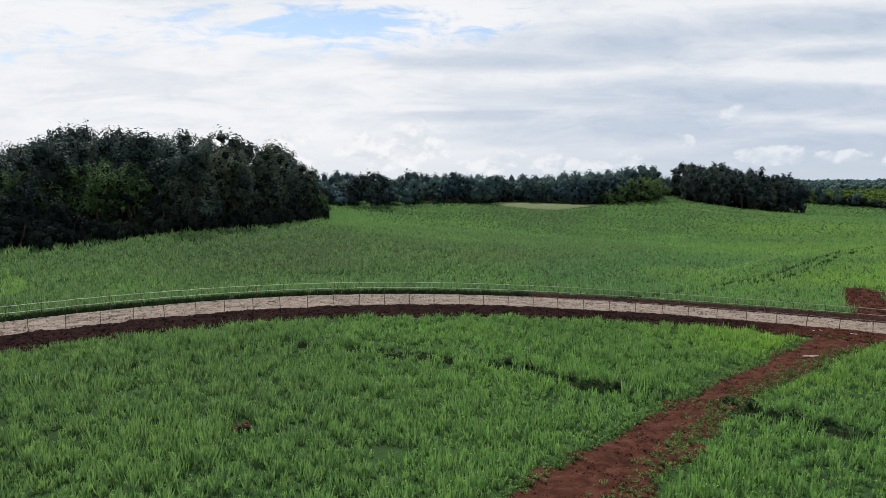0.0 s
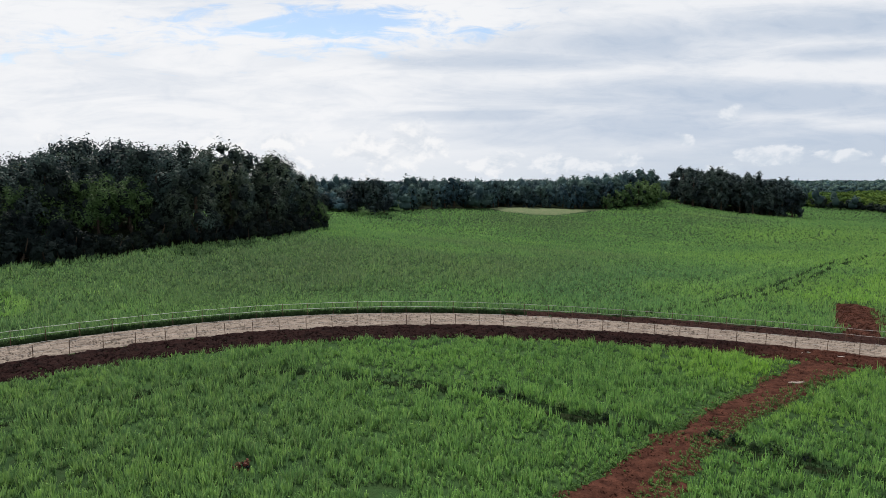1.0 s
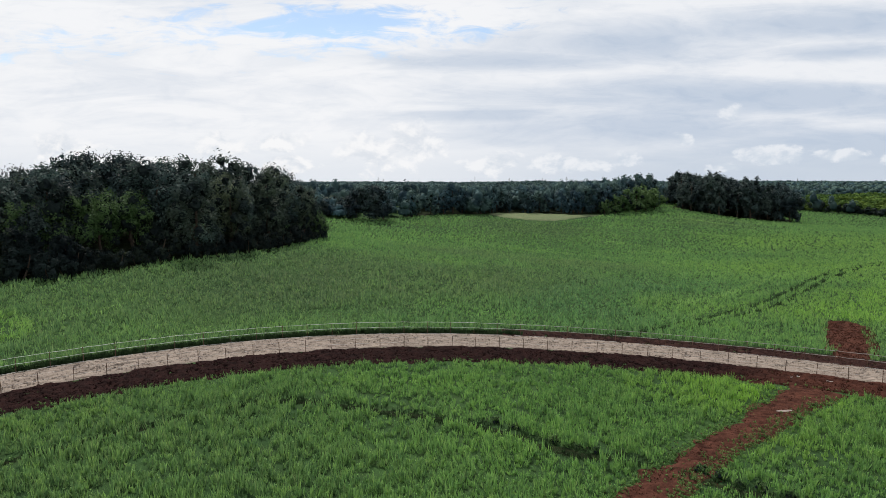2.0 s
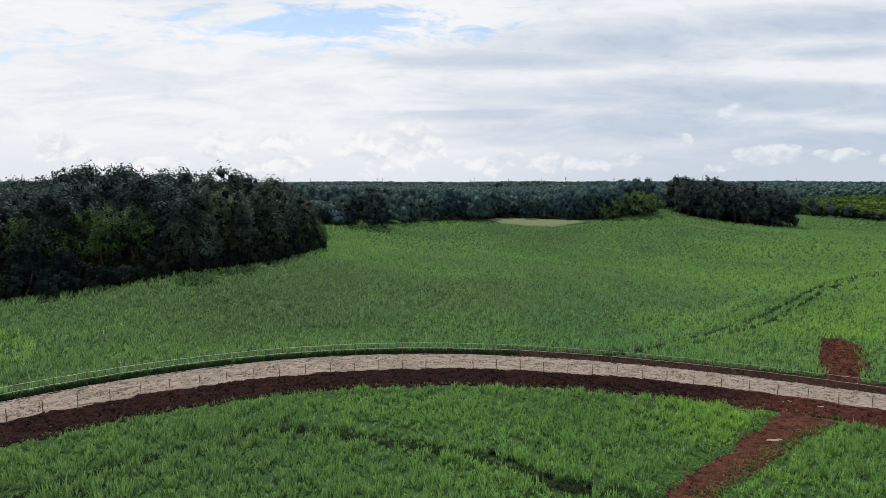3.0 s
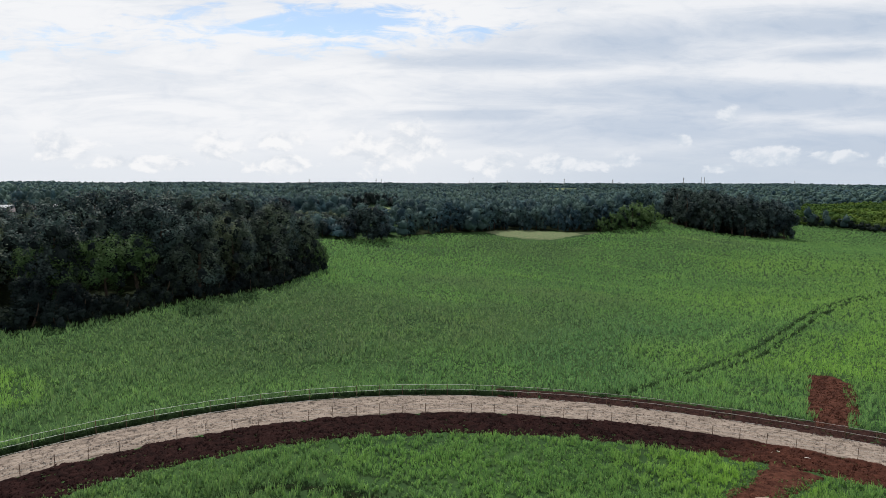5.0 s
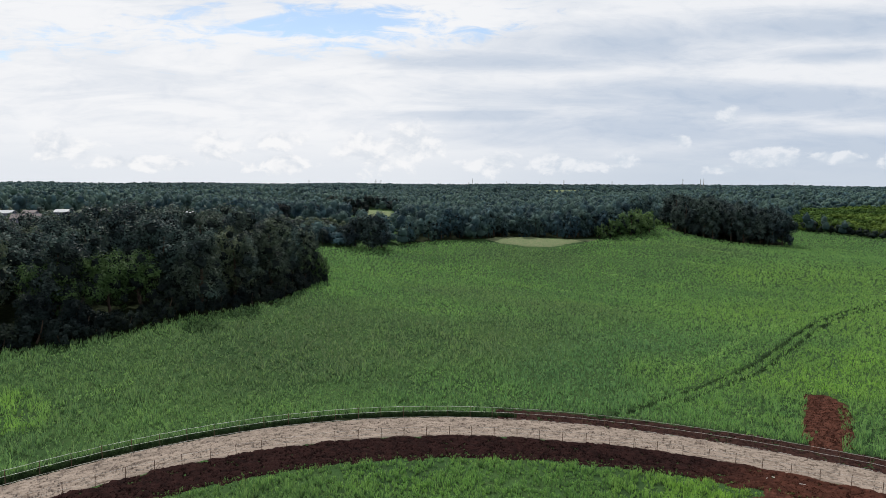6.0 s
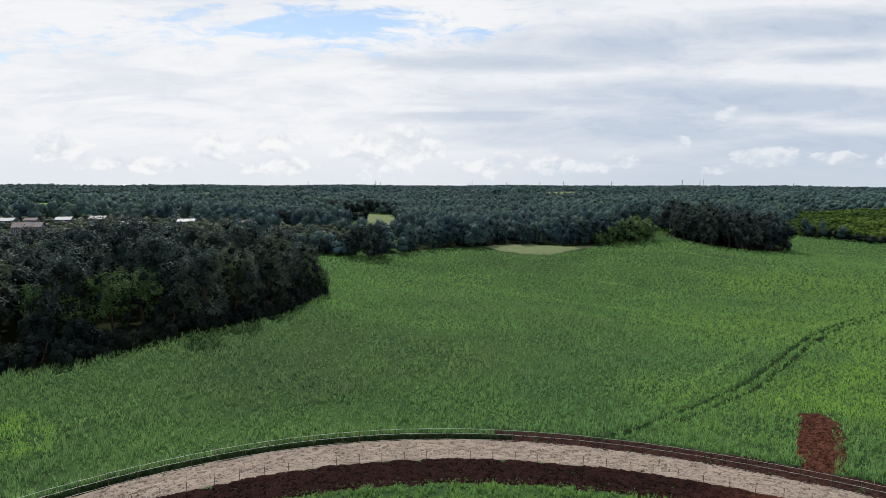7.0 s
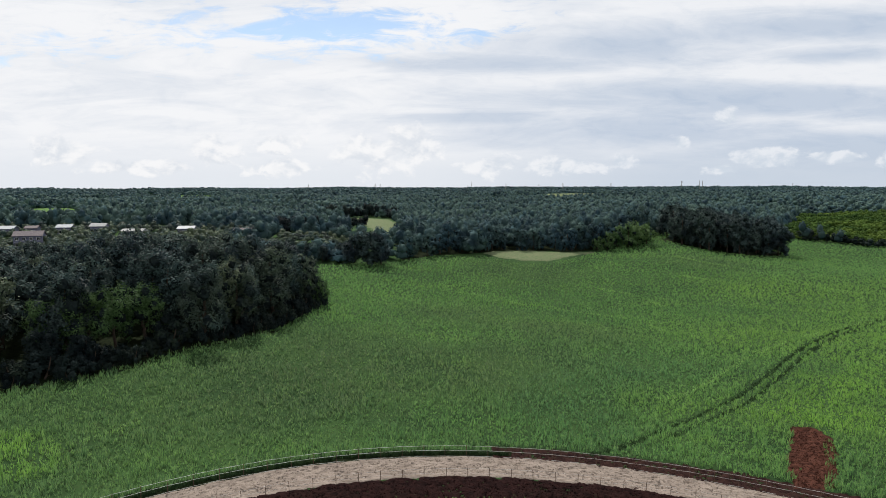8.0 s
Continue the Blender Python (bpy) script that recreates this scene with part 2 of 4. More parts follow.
def soil_colour(dark, light):
    def colour(N):
        p = place(N)
        c = N.mix(N.ramp(N.noise(p, 1.4, 7.0, 0.65), 0.32, 0.70), dark, light)
        return N.mix(N.ramp(N.noise(p, 0.22, 3.0), 0.45, 0.75, 0.0, 0.5), c, light)
    return colour


def strip_colour(N):
    """Dark soil that turns redder where the earth path meets it."""
    c = soil_colour((0.0065, 0.0033, 0.0034), (0.021, 0.0094, 0.0088))(N)
    red = soil_colour((0.024, 0.0095, 0.007), (0.062, 0.024, 0.017))(N)
    return N.mix(N.math("MAXIMUM", spot(N, 39, 55, 15), N.math("MULTIPLY", spot(N, 54, 62, 22), 0.8)), c, red)


def sand_colour(N):
    """Pale sand raked along the bend: dashes that follow it."""
    p = place(N)
    d = N.add("ShaderNodeSeparateXYZ")
    N.put(d.inputs[0], N.vec("SUBTRACT", p, (RING[0], RING[1], 0)))
    arc = N.add("ShaderNodeCombineXYZ")
    N.put(arc.inputs[0], N.math("MULTIPLY", N.math("ARCTAN2", d.outputs[0], d.outputs[1]), 64.0))
    N.put(arc.inputs[1], N.math("SQRT", N.math("ADD", N.math("POWER", d.outputs[0], 2.0), N.math("POWER", d.outputs[1], 2.0))))
    arc = arc.outputs[0]
    c = N.mix(N.ramp(N.noise(p, 0.5, 5.0), 0.3, 0.7), (0.185, 0.152, 0.130), (0.245, 0.204, 0.174))
    # Dark dashes: the shade in hoof and rake marks, put into the sand colour.
    c = N.mix(N.ramp(N.noise(N.vec("MULTIPLY", arc, (0.8, 3.2, 1.0)), 1.0, 5.0, 0.6, 0.4), 0.50, 0.68, 0.0, 0.85), c, (0.095, 0.072, 0.058))
    c = N.mix(N.ramp(N.noise(N.vec("MULTIPLY", arc, (0.12, 1.6, 1.0)), 1.0, 3.0), 0.46, 0.7, 0.0, 0.4), c, (0.29, 0.24, 0.205))
    return N.mix(N.ramp(N.noise(p, 9.0, 3.0), 0.55, 0.8, 0.0, 0.35), c, (0.28, 0.24, 0.21))


def leaf_colour(dark, light, tip, mottle=1.0):
    """Leaves that differ from spray to spray, from tree to tree and from stand to stand."""
    def colour(N):
        island = N.add("ShaderNodeNewGeometry").outputs["Random Per Island"]
        tree = N.add("ShaderNodeObjectInfo").outputs["Random"]
        c = N.mix(N.ramp(island, 0.0, 1.0, 0.5 - 0.5 * mottle, 0.5 + 0.5 * mottle), dark, light)
        c = N.mix(N.ramp(tree, 0.35, 1.0, 0.0, 0.85), c, tip)
        c = N.mix(N.ramp(tree, 0.30, 0.0, 0.0, 0.6), c, dark)
        c = N.mix(N.ramp(N.noise(place(N), 0.012, 3.0), 0.42, 0.62, 0.0, 0.7), c, tip)
        c = N.mix(N.ramp(N.noise(N.vec("ADD", place(N), (300, 50, 0)), 0.11, 1.0), 0.5, 0.66, 0.0, 0.8), c, light)
        c = N.mix(N.ramp(N.noise(N.vec("ADD", place(N), (90, 250, 0)), 0.02, 2.0), 0.5, 0.68, 0.0, 0.5), c, dark)
        return N.mix(N.ramp(N.noise(place(N), 0.09, 1.0), 0.48, 0.66, 0.0, 0.7), c, dark)
    return colour


def fine(scale, detail=6.0):
    return lambda N: N.noise(place(N), scale, detail, 0.65)


CROP = material("crop_leaves", field_colour, 0.65, glow=0.34, spec=0.06)
# Outer crop: the extra blue in the tint stands for haze.
CROP_HAZY = material("hazy_tall_crop_leaves", lambda N: field_colour(N, (1.66, 1.56, 1.82)), 0.65, glow=0.32, spec=0.06)
UNDER = material("field_floor", under_colour, 1.0, fine(1.2), bump_far=0.3, spec=0.03)
SAND = material("raked_sand", sand_colour, 1.0, spec=0.03, bump=fine(4.0), bump_far=0.16)
SOIL_DARK = material("dark_red_soil", strip_colour, 1.0, fine(5.0), bump_far=0.12, spec=0.03)
SOIL_SIDE = material("brown_red_soil", soil_colour((0.011, 0.006, 0.006), (0.040, 0.020, 0.017)), 1.0, fine(5.0), bump_far=0.12, spec=0.03)
SOIL_RED = material("red_soil", soil_colour((0.026, 0.0105, 0.0078), (0.078, 0.032, 0.0225)), 1.0, fine(5.0), bump_far=0.10, spec=0.03)
SOIL_TAN = material("pale_soil", soil_colour((0.070, 0.110, 0.050), (0.140, 0.150, 0.088)), 1.0, fine(0.8), bump_far=0.5, spec=0.03)
MEADOW = material("meadow_grass", soil_colour((0.060, 0.120, 0.034), (0.105, 0.185, 0.056)), 1.0, fine(1.0), bump_far=0.3, spec=0.03)
LEAF_OAK = material("oak_leaves", leaf_colour((0.012, 0.020, 0.028), (0.058, 0.096, 0.092), (0.094, 0.120, 0.068)), 0.6, glow=0.18, spec=0.06)
LEAF_PALE = material("pale_leaves", leaf_colour((0.034, 0.070, 0.026), (0.098, 0.166, 0.064), (0.104, 0.170, 0.060)), 0.6, glow=0.26, spec=0.06)
# Distance haze is put into these leaves as a blue base colour.
LEAF_HAZY = material("hazy_far_leaves", leaf_colour((0.010, 0.023, 0.038), (0.050, 0.098, 0.116), (0.072, 0.116, 0.096), 0.5), 0.7, glow=0.14, spec=0.03)
LEAF_CLUMP = material("clump_leaves", leaf_colour((0.008, 0.014, 0.022), (0.048, 0.076, 0.078), (0.056, 0.082, 0.068)), 0.6, glow=0.10, spec=0.05)
# Near-black leaves: the shade at the wood's foot is in the colour.
LEAF_SHADED = material("shaded_leaves", leaf_colour((0.003, 0.006, 0.009), (0.017, 0.027, 0.026), (0.022, 0.032, 0.022)), 0.7, glow=0.05, spec=0.03)
LEAF_GROVE = material("grove_leaves", leaf_colour((0.022, 0.048, 0.012), (0.074, 0.130, 0.026), (0.096, 0.140, 0.026)), 0.8, glow=0.2, spec=0.03)
LEAF_RUST = material("rust_leaves", leaf_colour((0.10, 0.03, 0.02), (0.16, 0.05, 0.03), (0.14, 0.05, 0.03)), 0.6, glow=0.15)
# Crown hearts: the shade behind the leaves, put into a dark colour.
INNER_SHADE = material("inner_shade", soil_colour((0.008, 0.012, 0.014), (0.020, 0.028, 0.026)), 1.0, spec=0.02)
# Darker than bare soil: shade between plants and under trees is in the colour.
SHADED_SOIL = material("shaded_soil", soil_colour((0.006, 0.010, 0.005), (0.016, 0.022, 0.009)), 1.0, fine(4.0), spec=0.03)
BARK = material("bark", soil_colour((0.030, 0.022, 0.016), (0.075, 0.056, 0.042)), 0.9, fine(9.0), bump_far=0.03)
STEEL = material("weathered_steel", soil_colour((0.16, 0.15, 0.14), (0.30, 0.29, 0.27)), 0.55)
RUSTY = material("rusty_post", soil_colour((0.060, 0.036, 0.026), (0.14, 0.085, 0.06)), 0.8)


def rail_colour(N):
    """White tube, dull and dirty along the eastern half."""
    split = N.add("ShaderNodeSeparateXYZ")
    N.put(split.inputs[0], place(N))
    return N.mix(N.ramp(split.outputs[0], -8.0, 26.0), soil_colour((0.42, 0.46, 0.42), (0.62, 0.65, 0.61))(N), soil_colour((0.27, 0.26, 0.255), (0.42, 0.41, 0.40))(N))


ROPE = material("white_rail", rail_colour, 0.5)
OFFCUT = material("white_plastic", soil_colour((0.40, 0.40, 0.39), (0.58, 0.58, 0.56)), 0.5)
WIRE = material("dull_wire", soil_colour((0.30, 0.29, 0.28), (0.45, 0.44, 0.42)), 0.6)
WALL = material("plaster", soil_colour((0.095, 0.10, 0.15), (0.15, 0.155, 0.21)), 0.9)
ROOF_PALE = material("pale_sheet_roof", soil_colour((0.20, 0.22, 0.25), (0.32, 0.34, 0.37)), 0.6)
ROOF_GREY = material("grey_sheet_roof", soil_colour((0.17, 0.18, 0.185), (0.26, 0.27, 0.275)), 0.7)
ROOF_BROWN = material("brown_roof", soil_colour((0.075, 0.064, 0.072), (0.13, 0.112, 0.12)), 0.8)
GLASS = material("dark_window", (0.02, 0.025, 0.03), 0.15, spec=0.5)
STONE = material("pale_slab", soil_colour((0.16, 0.13, 0.115), (0.26, 0.22, 0.20)), 0.95, spec=0.05)


# ---- mesh helpers ----
def mesh_np(name, verts, faces, mat, smooth=False):
    verts, faces = np.asarray(verts, np.float32), np.asarray(faces, np.int32)
    me = bpy.data.meshes.new(name)
    me.vertices.add(len(verts))
    me.vertices.foreach_set("co", verts.ravel())
    me.loops.add(faces.size)
    me.loops.foreach_set("vertex_index", faces.ravel())
    me.polygons.add(len(faces))
    me.polygons.foreach_set("loop_start", np.arange(0, faces.size, faces.shape[1], dtype=np.int32))
    me.polygons.foreach_set("use_smooth", np.full(len(faces), smooth))
    me.update(calc_edges=True)
    me.validate()
    me.materials.append(mat)
    return me


def part(name, me, parent, label="", at=None):
    ob = new(name, me)
    ob.parent = parent
    if at is not None:
        ob.matrix_basis = at
    return tagged(ob, label) if label else ob


def grid_faces(rows, cols):
    i = np.arange(rows - 1)[:, None] * cols + np.arange(cols - 1)[None]
    return np.stack([i, i + 1, i + cols + 1, i + cols], -1).reshape(-1, 4)


def bm_mesh(name, bm, mat, smooth=False):
    me = bpy.data.meshes.new(name)
    bm.to_mesh(me)
    bm.free()
    me.materials.append(mat)
    if smooth:
        me.polygons.foreach_set("use_smooth", [True] * len(me.polygons))
    return me


def tube(name, line, radius, mat, sides=5):
    """A bar along a line of places; radius may be one number or one for each place."""
    line = np.asarray(line, float)
    r = np.broadcast_to(radius, len(line))
    ahead = np.gradient(line, axis=0)
    ahead /= np.linalg.norm(ahead, axis=1)[:, None]
    side = np.cross(ahead, np.where(np.abs(ahead[:, 2:]) > 0.9, (1.0, 0, 0), (0, 0, 1.0)))
    side /= np.linalg.norm(side, axis=1)[:, None]
    lift = np.cross(side, ahead)
    a = np.linspace(0, 2 * np.pi, sides, endpoint=False)
    v = line[:, None] + r[:, None, None] * (np.cos(a)[None, :, None] * side[:, None] + np.sin(a)[None, :, None] * lift[:, None])
    n, i, j = len(line), *np.meshgrid(np.arange(len(line) - 1), np.arange(sides), indexing="ij")
    k = (j + 1) % sides
    f = np.stack([i * sides + j, i * sides + k, (i + 1) * sides + k, (i + 1) * sides + j], -1).reshape(-1, 4)
    return mesh_np(name, v.reshape(-1, 3), f, mat, True)


def box(bm, cx, cy, cz, sx, sy, sz, bevel=0.0):
    made = bmesh.ops.create_cube(bm, size=1, matrix=Matrix.Translation((cx, cy, cz)) @ Matrix.Diagonal((sx, sy, sz, 1)))
    if bevel:
        bmesh.ops.bevel(bm, geom=list({e for v in made["verts"] for e in v.link_edges}), offset=bevel, segments=1, affect="EDGES")


# ---- ground ----
def steps(lo, hi, fine_lo, fine_hi, step):
    out, s = list(np.arange(fine_lo, fine_hi + step, step)), step
    while out[-1] < hi:
        s *= 1.16
        out.append(min(out[-1] + s, hi))
    s = step
    while out[0] > lo:
        s *= 1.16
        out.insert(0, max(out[0] - s, lo))
    return np.array(out)


gx, gy = np.meshgrid(steps(-4900, 4900, -110, 220, 2.0), steps(-4900, 4900, -30, 400, 2.0))
gz = height(gx, gy)
ground = new("ground", mesh_np("ground", np.stack([gx, gy, gz], -1).reshape(-1, 3), grid_faces(*gx.shape), UNDER, True))
tagged(ground, "rolling green field floor reaching the wooded horizon", "ground", kind="structure")


def ring_at(angle, radius):
    """A place on the bend: degrees from straight ahead to the right, radius."""
    a = np.radians(angle)
    return RING[0] + radius * np.sin(a), RING[1] + radius * np.cos(a)


def band(name, a0, a1, r0, r1, lift, mat, label, category, lumps=0.0, ragged=0.5, step=0.16, seed=0.0, dashes=0.0, grow=0.0):
    """A strip of ground along the bend; its edges dip below the field at a ragged line."""
    a = np.radians(np.arange(a0, a1, math.degrees(step / 64)))
    r = np.arange(r0 - 0.8, r1 + grow + 0.81, step)
    aa, rr = np.meshgrid(a, r, indexing="ij")
    x, y = RING[0] + rr * np.sin(aa), RING[1] + rr * np.cos(aa)
    r1 = r1 + grow * np.clip((aa - a[0]) / (a[-1] - a[0]), 0, 1) ** 1.2
    edge = np.minimum(rr - r0, r1 - rr) + ragged * wobble(x, y, 3.2, seed) * 0.6 + ragged * 0.35 * wobble(x, y, 0.9, seed + 2)
    along = aa * 64
    z = height(x, y) + lift * np.clip(edge / 0.25, -2.5, 1.0) + dashes * np.clip(edge, 0, 1) * np.clip(wobble(along * 0.55, rr, 0.42, seed + 4), -0.5, 0.05) + lumps * np.clip(edge, 0, 1) * (0.5 * wobble(x, y, 1.1, seed) + 0.6 * wobble(x, y, 0.42, seed + 1) + rng.normal(0, 0.22, x.shape))
    ob = new(name, mesh_np(name, np.stack([x, y, z], -1).reshape(-1, 3), grid_faces(*x.shape), mat, True))
    return tagged(ob, label, category, kind="structure")


band("sand_track", -62, 60, R_IN + 0.05, R_OUT - 0.1, 0.15, SAND, "pale raked sand track curving between two fences", "track", 0.012, 0.25, 0.12, 0.0, 0.24)
band("soil_strip", -62, 60, R_IN - 6.0, R_IN + 0.35, 0.10, SOIL_DARK, "dark red freshly turned soil beside the track", "soil", 0.13, 0.9, 0.16, 3.0)
band("soil_strip", 1, 60, R_OUT - 0.4, R_OUT + 3.2, 0.09, SOIL_SIDE, "dark red soil along the outer fence", "soil", 0.20, 0.8, 0.16, 5.0, 0.0, 2.6)

# Bare soil, with the shade at the crop's edge put into its colour.
band("soil_strip", -62, 2, R_OUT - 0.4, R_OUT + 1.2, 0.08, SHADED_SOIL, "bare strip along the outer fence, crop shade in its dark colour", "soil", 0.05, 0.5, 0.18, 7.0)

PATH = smooth_line([(-16, -1.5), (-6, 10.5), (0.4, 18.3), (5.3, 24), (10.1, 29.5), (14.9, 35.2), (21.9, 42), (30.4, 49.8), (34.6, 53.6)], 0.5)


def path_half(y):
    return np.interp(y, [18, 24, 30, 35, 42, 50, 54], [2.1, 2.1, 1.75, 1.3, 1.5, 1.9, 2.3])


def ribbon(name, line, half, lift, mat, label, lumps=0.06, seed=0.0, step=0.16, ragged=1.0):
    """A bare track along a line; half: its half width, one number or one a place."""
    line = np.asarray(line)
    seg = np.r_[0, np.cumsum(np.linalg.norm(np.diff(line, axis=0), axis=1))]
    s = np.arange(0, seg[-1], step)
    mid = np.stack([np.interp(s, seg, line[:, n]) for n in (0, 1)], 1)
    way = np.gradient(mid, axis=0)
    way /= np.linalg.norm(way, axis=1)[:, None]
    wide = np.interp(s, seg, np.broadcast_to(half, len(line)))
    o = np.arange(-max(np.max(half), 0.5) - 1.2, max(np.max(half), 0.5) + 1.21, step)
    x = mid[:, :1] - o[None] * -way[:, 1:2]
    y = mid[:, 1:2] - o[None] * way[:, :1]
    edge = wide[:, None] - np.abs(o)[None] + ragged * 0.55 * wobble(x, y, 3.0, seed) + ragged * 0.3 * wobble(x, y, 0.8, seed + 1)
    z = height(x, y) + lift * np.clip(edge / 0.25, -2.5, 1.0) + lumps * np.clip(edge, 0, 1) * (0.6 * wobble(x, y, 1.2, seed) + 0.6 * wobble(x, y, 0.4, seed + 2) + rng.normal(0, 0.2, x.shape))
    ob = new(name, mesh_np(name, np.stack([x, y, z], -1).reshape(-1, 3), grid_faces(*x.shape), mat, True))
    return tagged(ob, label, "path", kind="structure")


ribbon("dirt_path", PATH, path_half(PATH[:, 1]), 0.13, SOIL_RED, "bare red earth path cut through the green crop", 0.11)


def signed(x, y, ring):
    """Distance to the rim of a plot, positive inside it."""
    return np.where(inside(x, y, ring), 1, -1) * to_line(x, y, ring + ring[:1])


def plot(name, ring, lift, mat, label, category, lumps, ragged, step, seed=0.0):
    xs, ys = [p[0] for p in ring], [p[1] for p in ring]
    x, y = np.meshgrid(np.arange(min(xs) - 2, max(xs) + 2, step), np.arange(min(ys) - 2, max(ys) + 2, step))
    edge = signed(x, y, ring) + ragged * wobble(x, y, 3.0 * max(1, step), seed) + 0.4 * ragged * wobble(x, y, 0.9 * max(1, step), seed + 1)
    z = height(x, y) + lift * np.clip(edge / max(step, 0.25), -2.5, 1.0) + lumps * np.clip(edge, 0, 1) * (0.6 * wobble(x, y, 1.2, seed) + 0.6 * wobble(x, y, 0.4, seed + 2))
    f, inner = grid_faces(*x.shape), (edge > -1.2 * max(step, 0.5)).ravel()
    ob = new(name, mesh_np(name, np.stack([x, y, z], -1).reshape(-1, 3), f[inner[f].any(1)], mat, True))
    return tagged(ob, label, category, kind="structure")


PATCH = [(43.4, 65.4), (45.8, 71.2), (54.6, 86.2), (57.6, 85.4), (58.0, 81.6), (55.6, 76.0), (51.4, 69.6), (48.6, 65.4)]
plot("dirt_patch", PATCH, 0.14, SOIL_RED, "bare red earth patch beyond the outer fence", "soil", 0.13, 0.35, 0.18, 9.0)

# wheel ruts through the standing crop
RUT_A = smooth_line([(21.5, 73.9), (27.7, 77.3), (34.5, 83.1), (43.4, 90.4), (54.2, 99.7), (68.9, 115.8), (85.4, 134.2), (104.4, 151.7), (124, 165.5), (170, 189)], 2.0)
RUT_A = RUT_A + np.array([-0.6, 0.6])
RUT_B = RUT_A[8:] + np.array([1.5, -1.5])
RUT_C = smooth_line([(-33, 30), (-24.4, 38.9), (-16.4, 46.5), (-11.9, 48.2), (-6.4, 46.8), (1.0, 44.2), (4.3, 42.3), (7.8, 39.5), (10, 38.2), (13.3, 37)], 1.0)
RUT_D = smooth_line([(15.5, 35.5), (17.9, 33.0), (21, 30.6), (26, 27)], 1.0)
RUT_E = smooth_line([(-58, 66), (-50, 70), (-44, 76), (-36, 84)], 2.0)
# Ribbons along the ruts; the crop's shade is put into their dark soil.
for rut, half in ((RUT_C, 0.45), (RUT_D, 0.42), (RUT_E, 0.15)):
    ribbon("wheel_rut", rut, half, 0.05, SHADED_SOIL, "bare wheel rut through the crop, furrow shade in its dark colour", 0.05, 4.0, 0.22, 0.6)
SCAR = [(3.8, 43.3), (6.3, 41.3), (7.8, 39.3), (9.6, 37.9), (13.5, 37.2)]

WOOD = [(-28.5, 158), (-31.5, 140), (-34.5, 127), (-41.5, 118.5), (-49, 109.5), (-55.5, 100), (-66, 92.5), (-95, 82), (-150, 90), (-190, 140), (-160, 200), (-100, 205), (-54, 188), (-37, 172)]
WOOD_EDGE = WOOD[:8]
CLUMP = [(123, 346), (131, 332), (141, 314), (153, 313), (168, 315), (186, 326), (194, 342), (190, 365), (160, 385), (138, 372)]
PALE_FIELD = [(22, 285), (28, 293), (45, 299), (57, 297), (79, 299), (62, 287), (51, 274), (39, 271.5), (26, 277)]
HEDGE = [(228, 412), (244, 395), (254, 381), (266, 362), (330, 330), (560, 520), (480, 700), (370, 640)]
GRASS_END = [(-60, 232), (-20, 251), (0, 271), (22, 276), (32, 267), (46, 265), (62, 281), (80, 300), (104, 327), (118, 345), (131, 384), (160, 400), (228, 412), (266, 362), (420, 250), (420, 60)]


# ---- crop ----
def bare(x, y):
    """True where nothing grows."""
    rad, ang = np.hypot(x - RING[0], y - RING[1]), np.degrees(np.arctan2(x - RING[0], y - RING[1]))
    jag = 0.7 * wobble(x, y, 3.2, 3.0) + 0.3 * wobble(x, y, 0.9, 5.0)
    off = (rad > R_IN - 6.0 + jag) & (rad < R_OUT + 0.85 + 0.3 * jag)
    off |= (rad > R_IN - 1) & (rad < R_OUT + 3.1 + 2.6 * np.clip((ang - 1) / 59, 0, 1) ** 1.2 + 0.6 * jag) & (ang > 1)
    weeds = np.where((x - y > -18.8) & (y < 41), np.where(wobble(x, y, 2.2, 11.0) > 0.05, 0.6, 0.06), 0.02)
    off |= (to_line(x, y, [tuple(p) for p in PATH[::4]]) < path_half(y) - 0.1 + 0.5 * wobble(x, y, 3.0, 0.0)) & (rng.uniform(0, 1, np.shape(x)) > weeds)
    off |= (signed(x, y, PATCH) > 0.2 - 0.5 * wobble(x, y, 3.0, 9.0)) & (rng.uniform(0, 1, np.shape(x)) > np.where((x - 43.8 - (y - 67.2) * 0.568 > 4.6) & (wobble(x, y, 2.0, 12.0) > -0.1), 0.5, 0.01))
    for line, half in ((RUT_A, 0.50), (RUT_B, 0.56), (RUT_C, 0.92), (RUT_D, 0.85), (RUT_E, 0.55)):
        off |= (to_line(x, y, [tuple(p) for p in line]) < half * (1 + 0.7 * wobble(x, y, 3.4, 4.0))) & (rng.uniform(0, 1, np.shape(x)) < 0.74)
    off |= to_line(x, y, SCAR) < 0.8 + 0.4 * wobble(x, y, 1.5, 4.0)
    off |= np.hypot(x + 10, y - 30.7) < 0.55
    off |= (inside(x, y, PALE_FIELD) & (rng.uniform(0, 1, np.shape(x)) > 0.10)) | (signed(x, y, WOOD) > 0.8 + 0.8 * wobble(x, y, 4.0, 2.0)) | (signed(x, y, CLUMP) > 3)
    return off


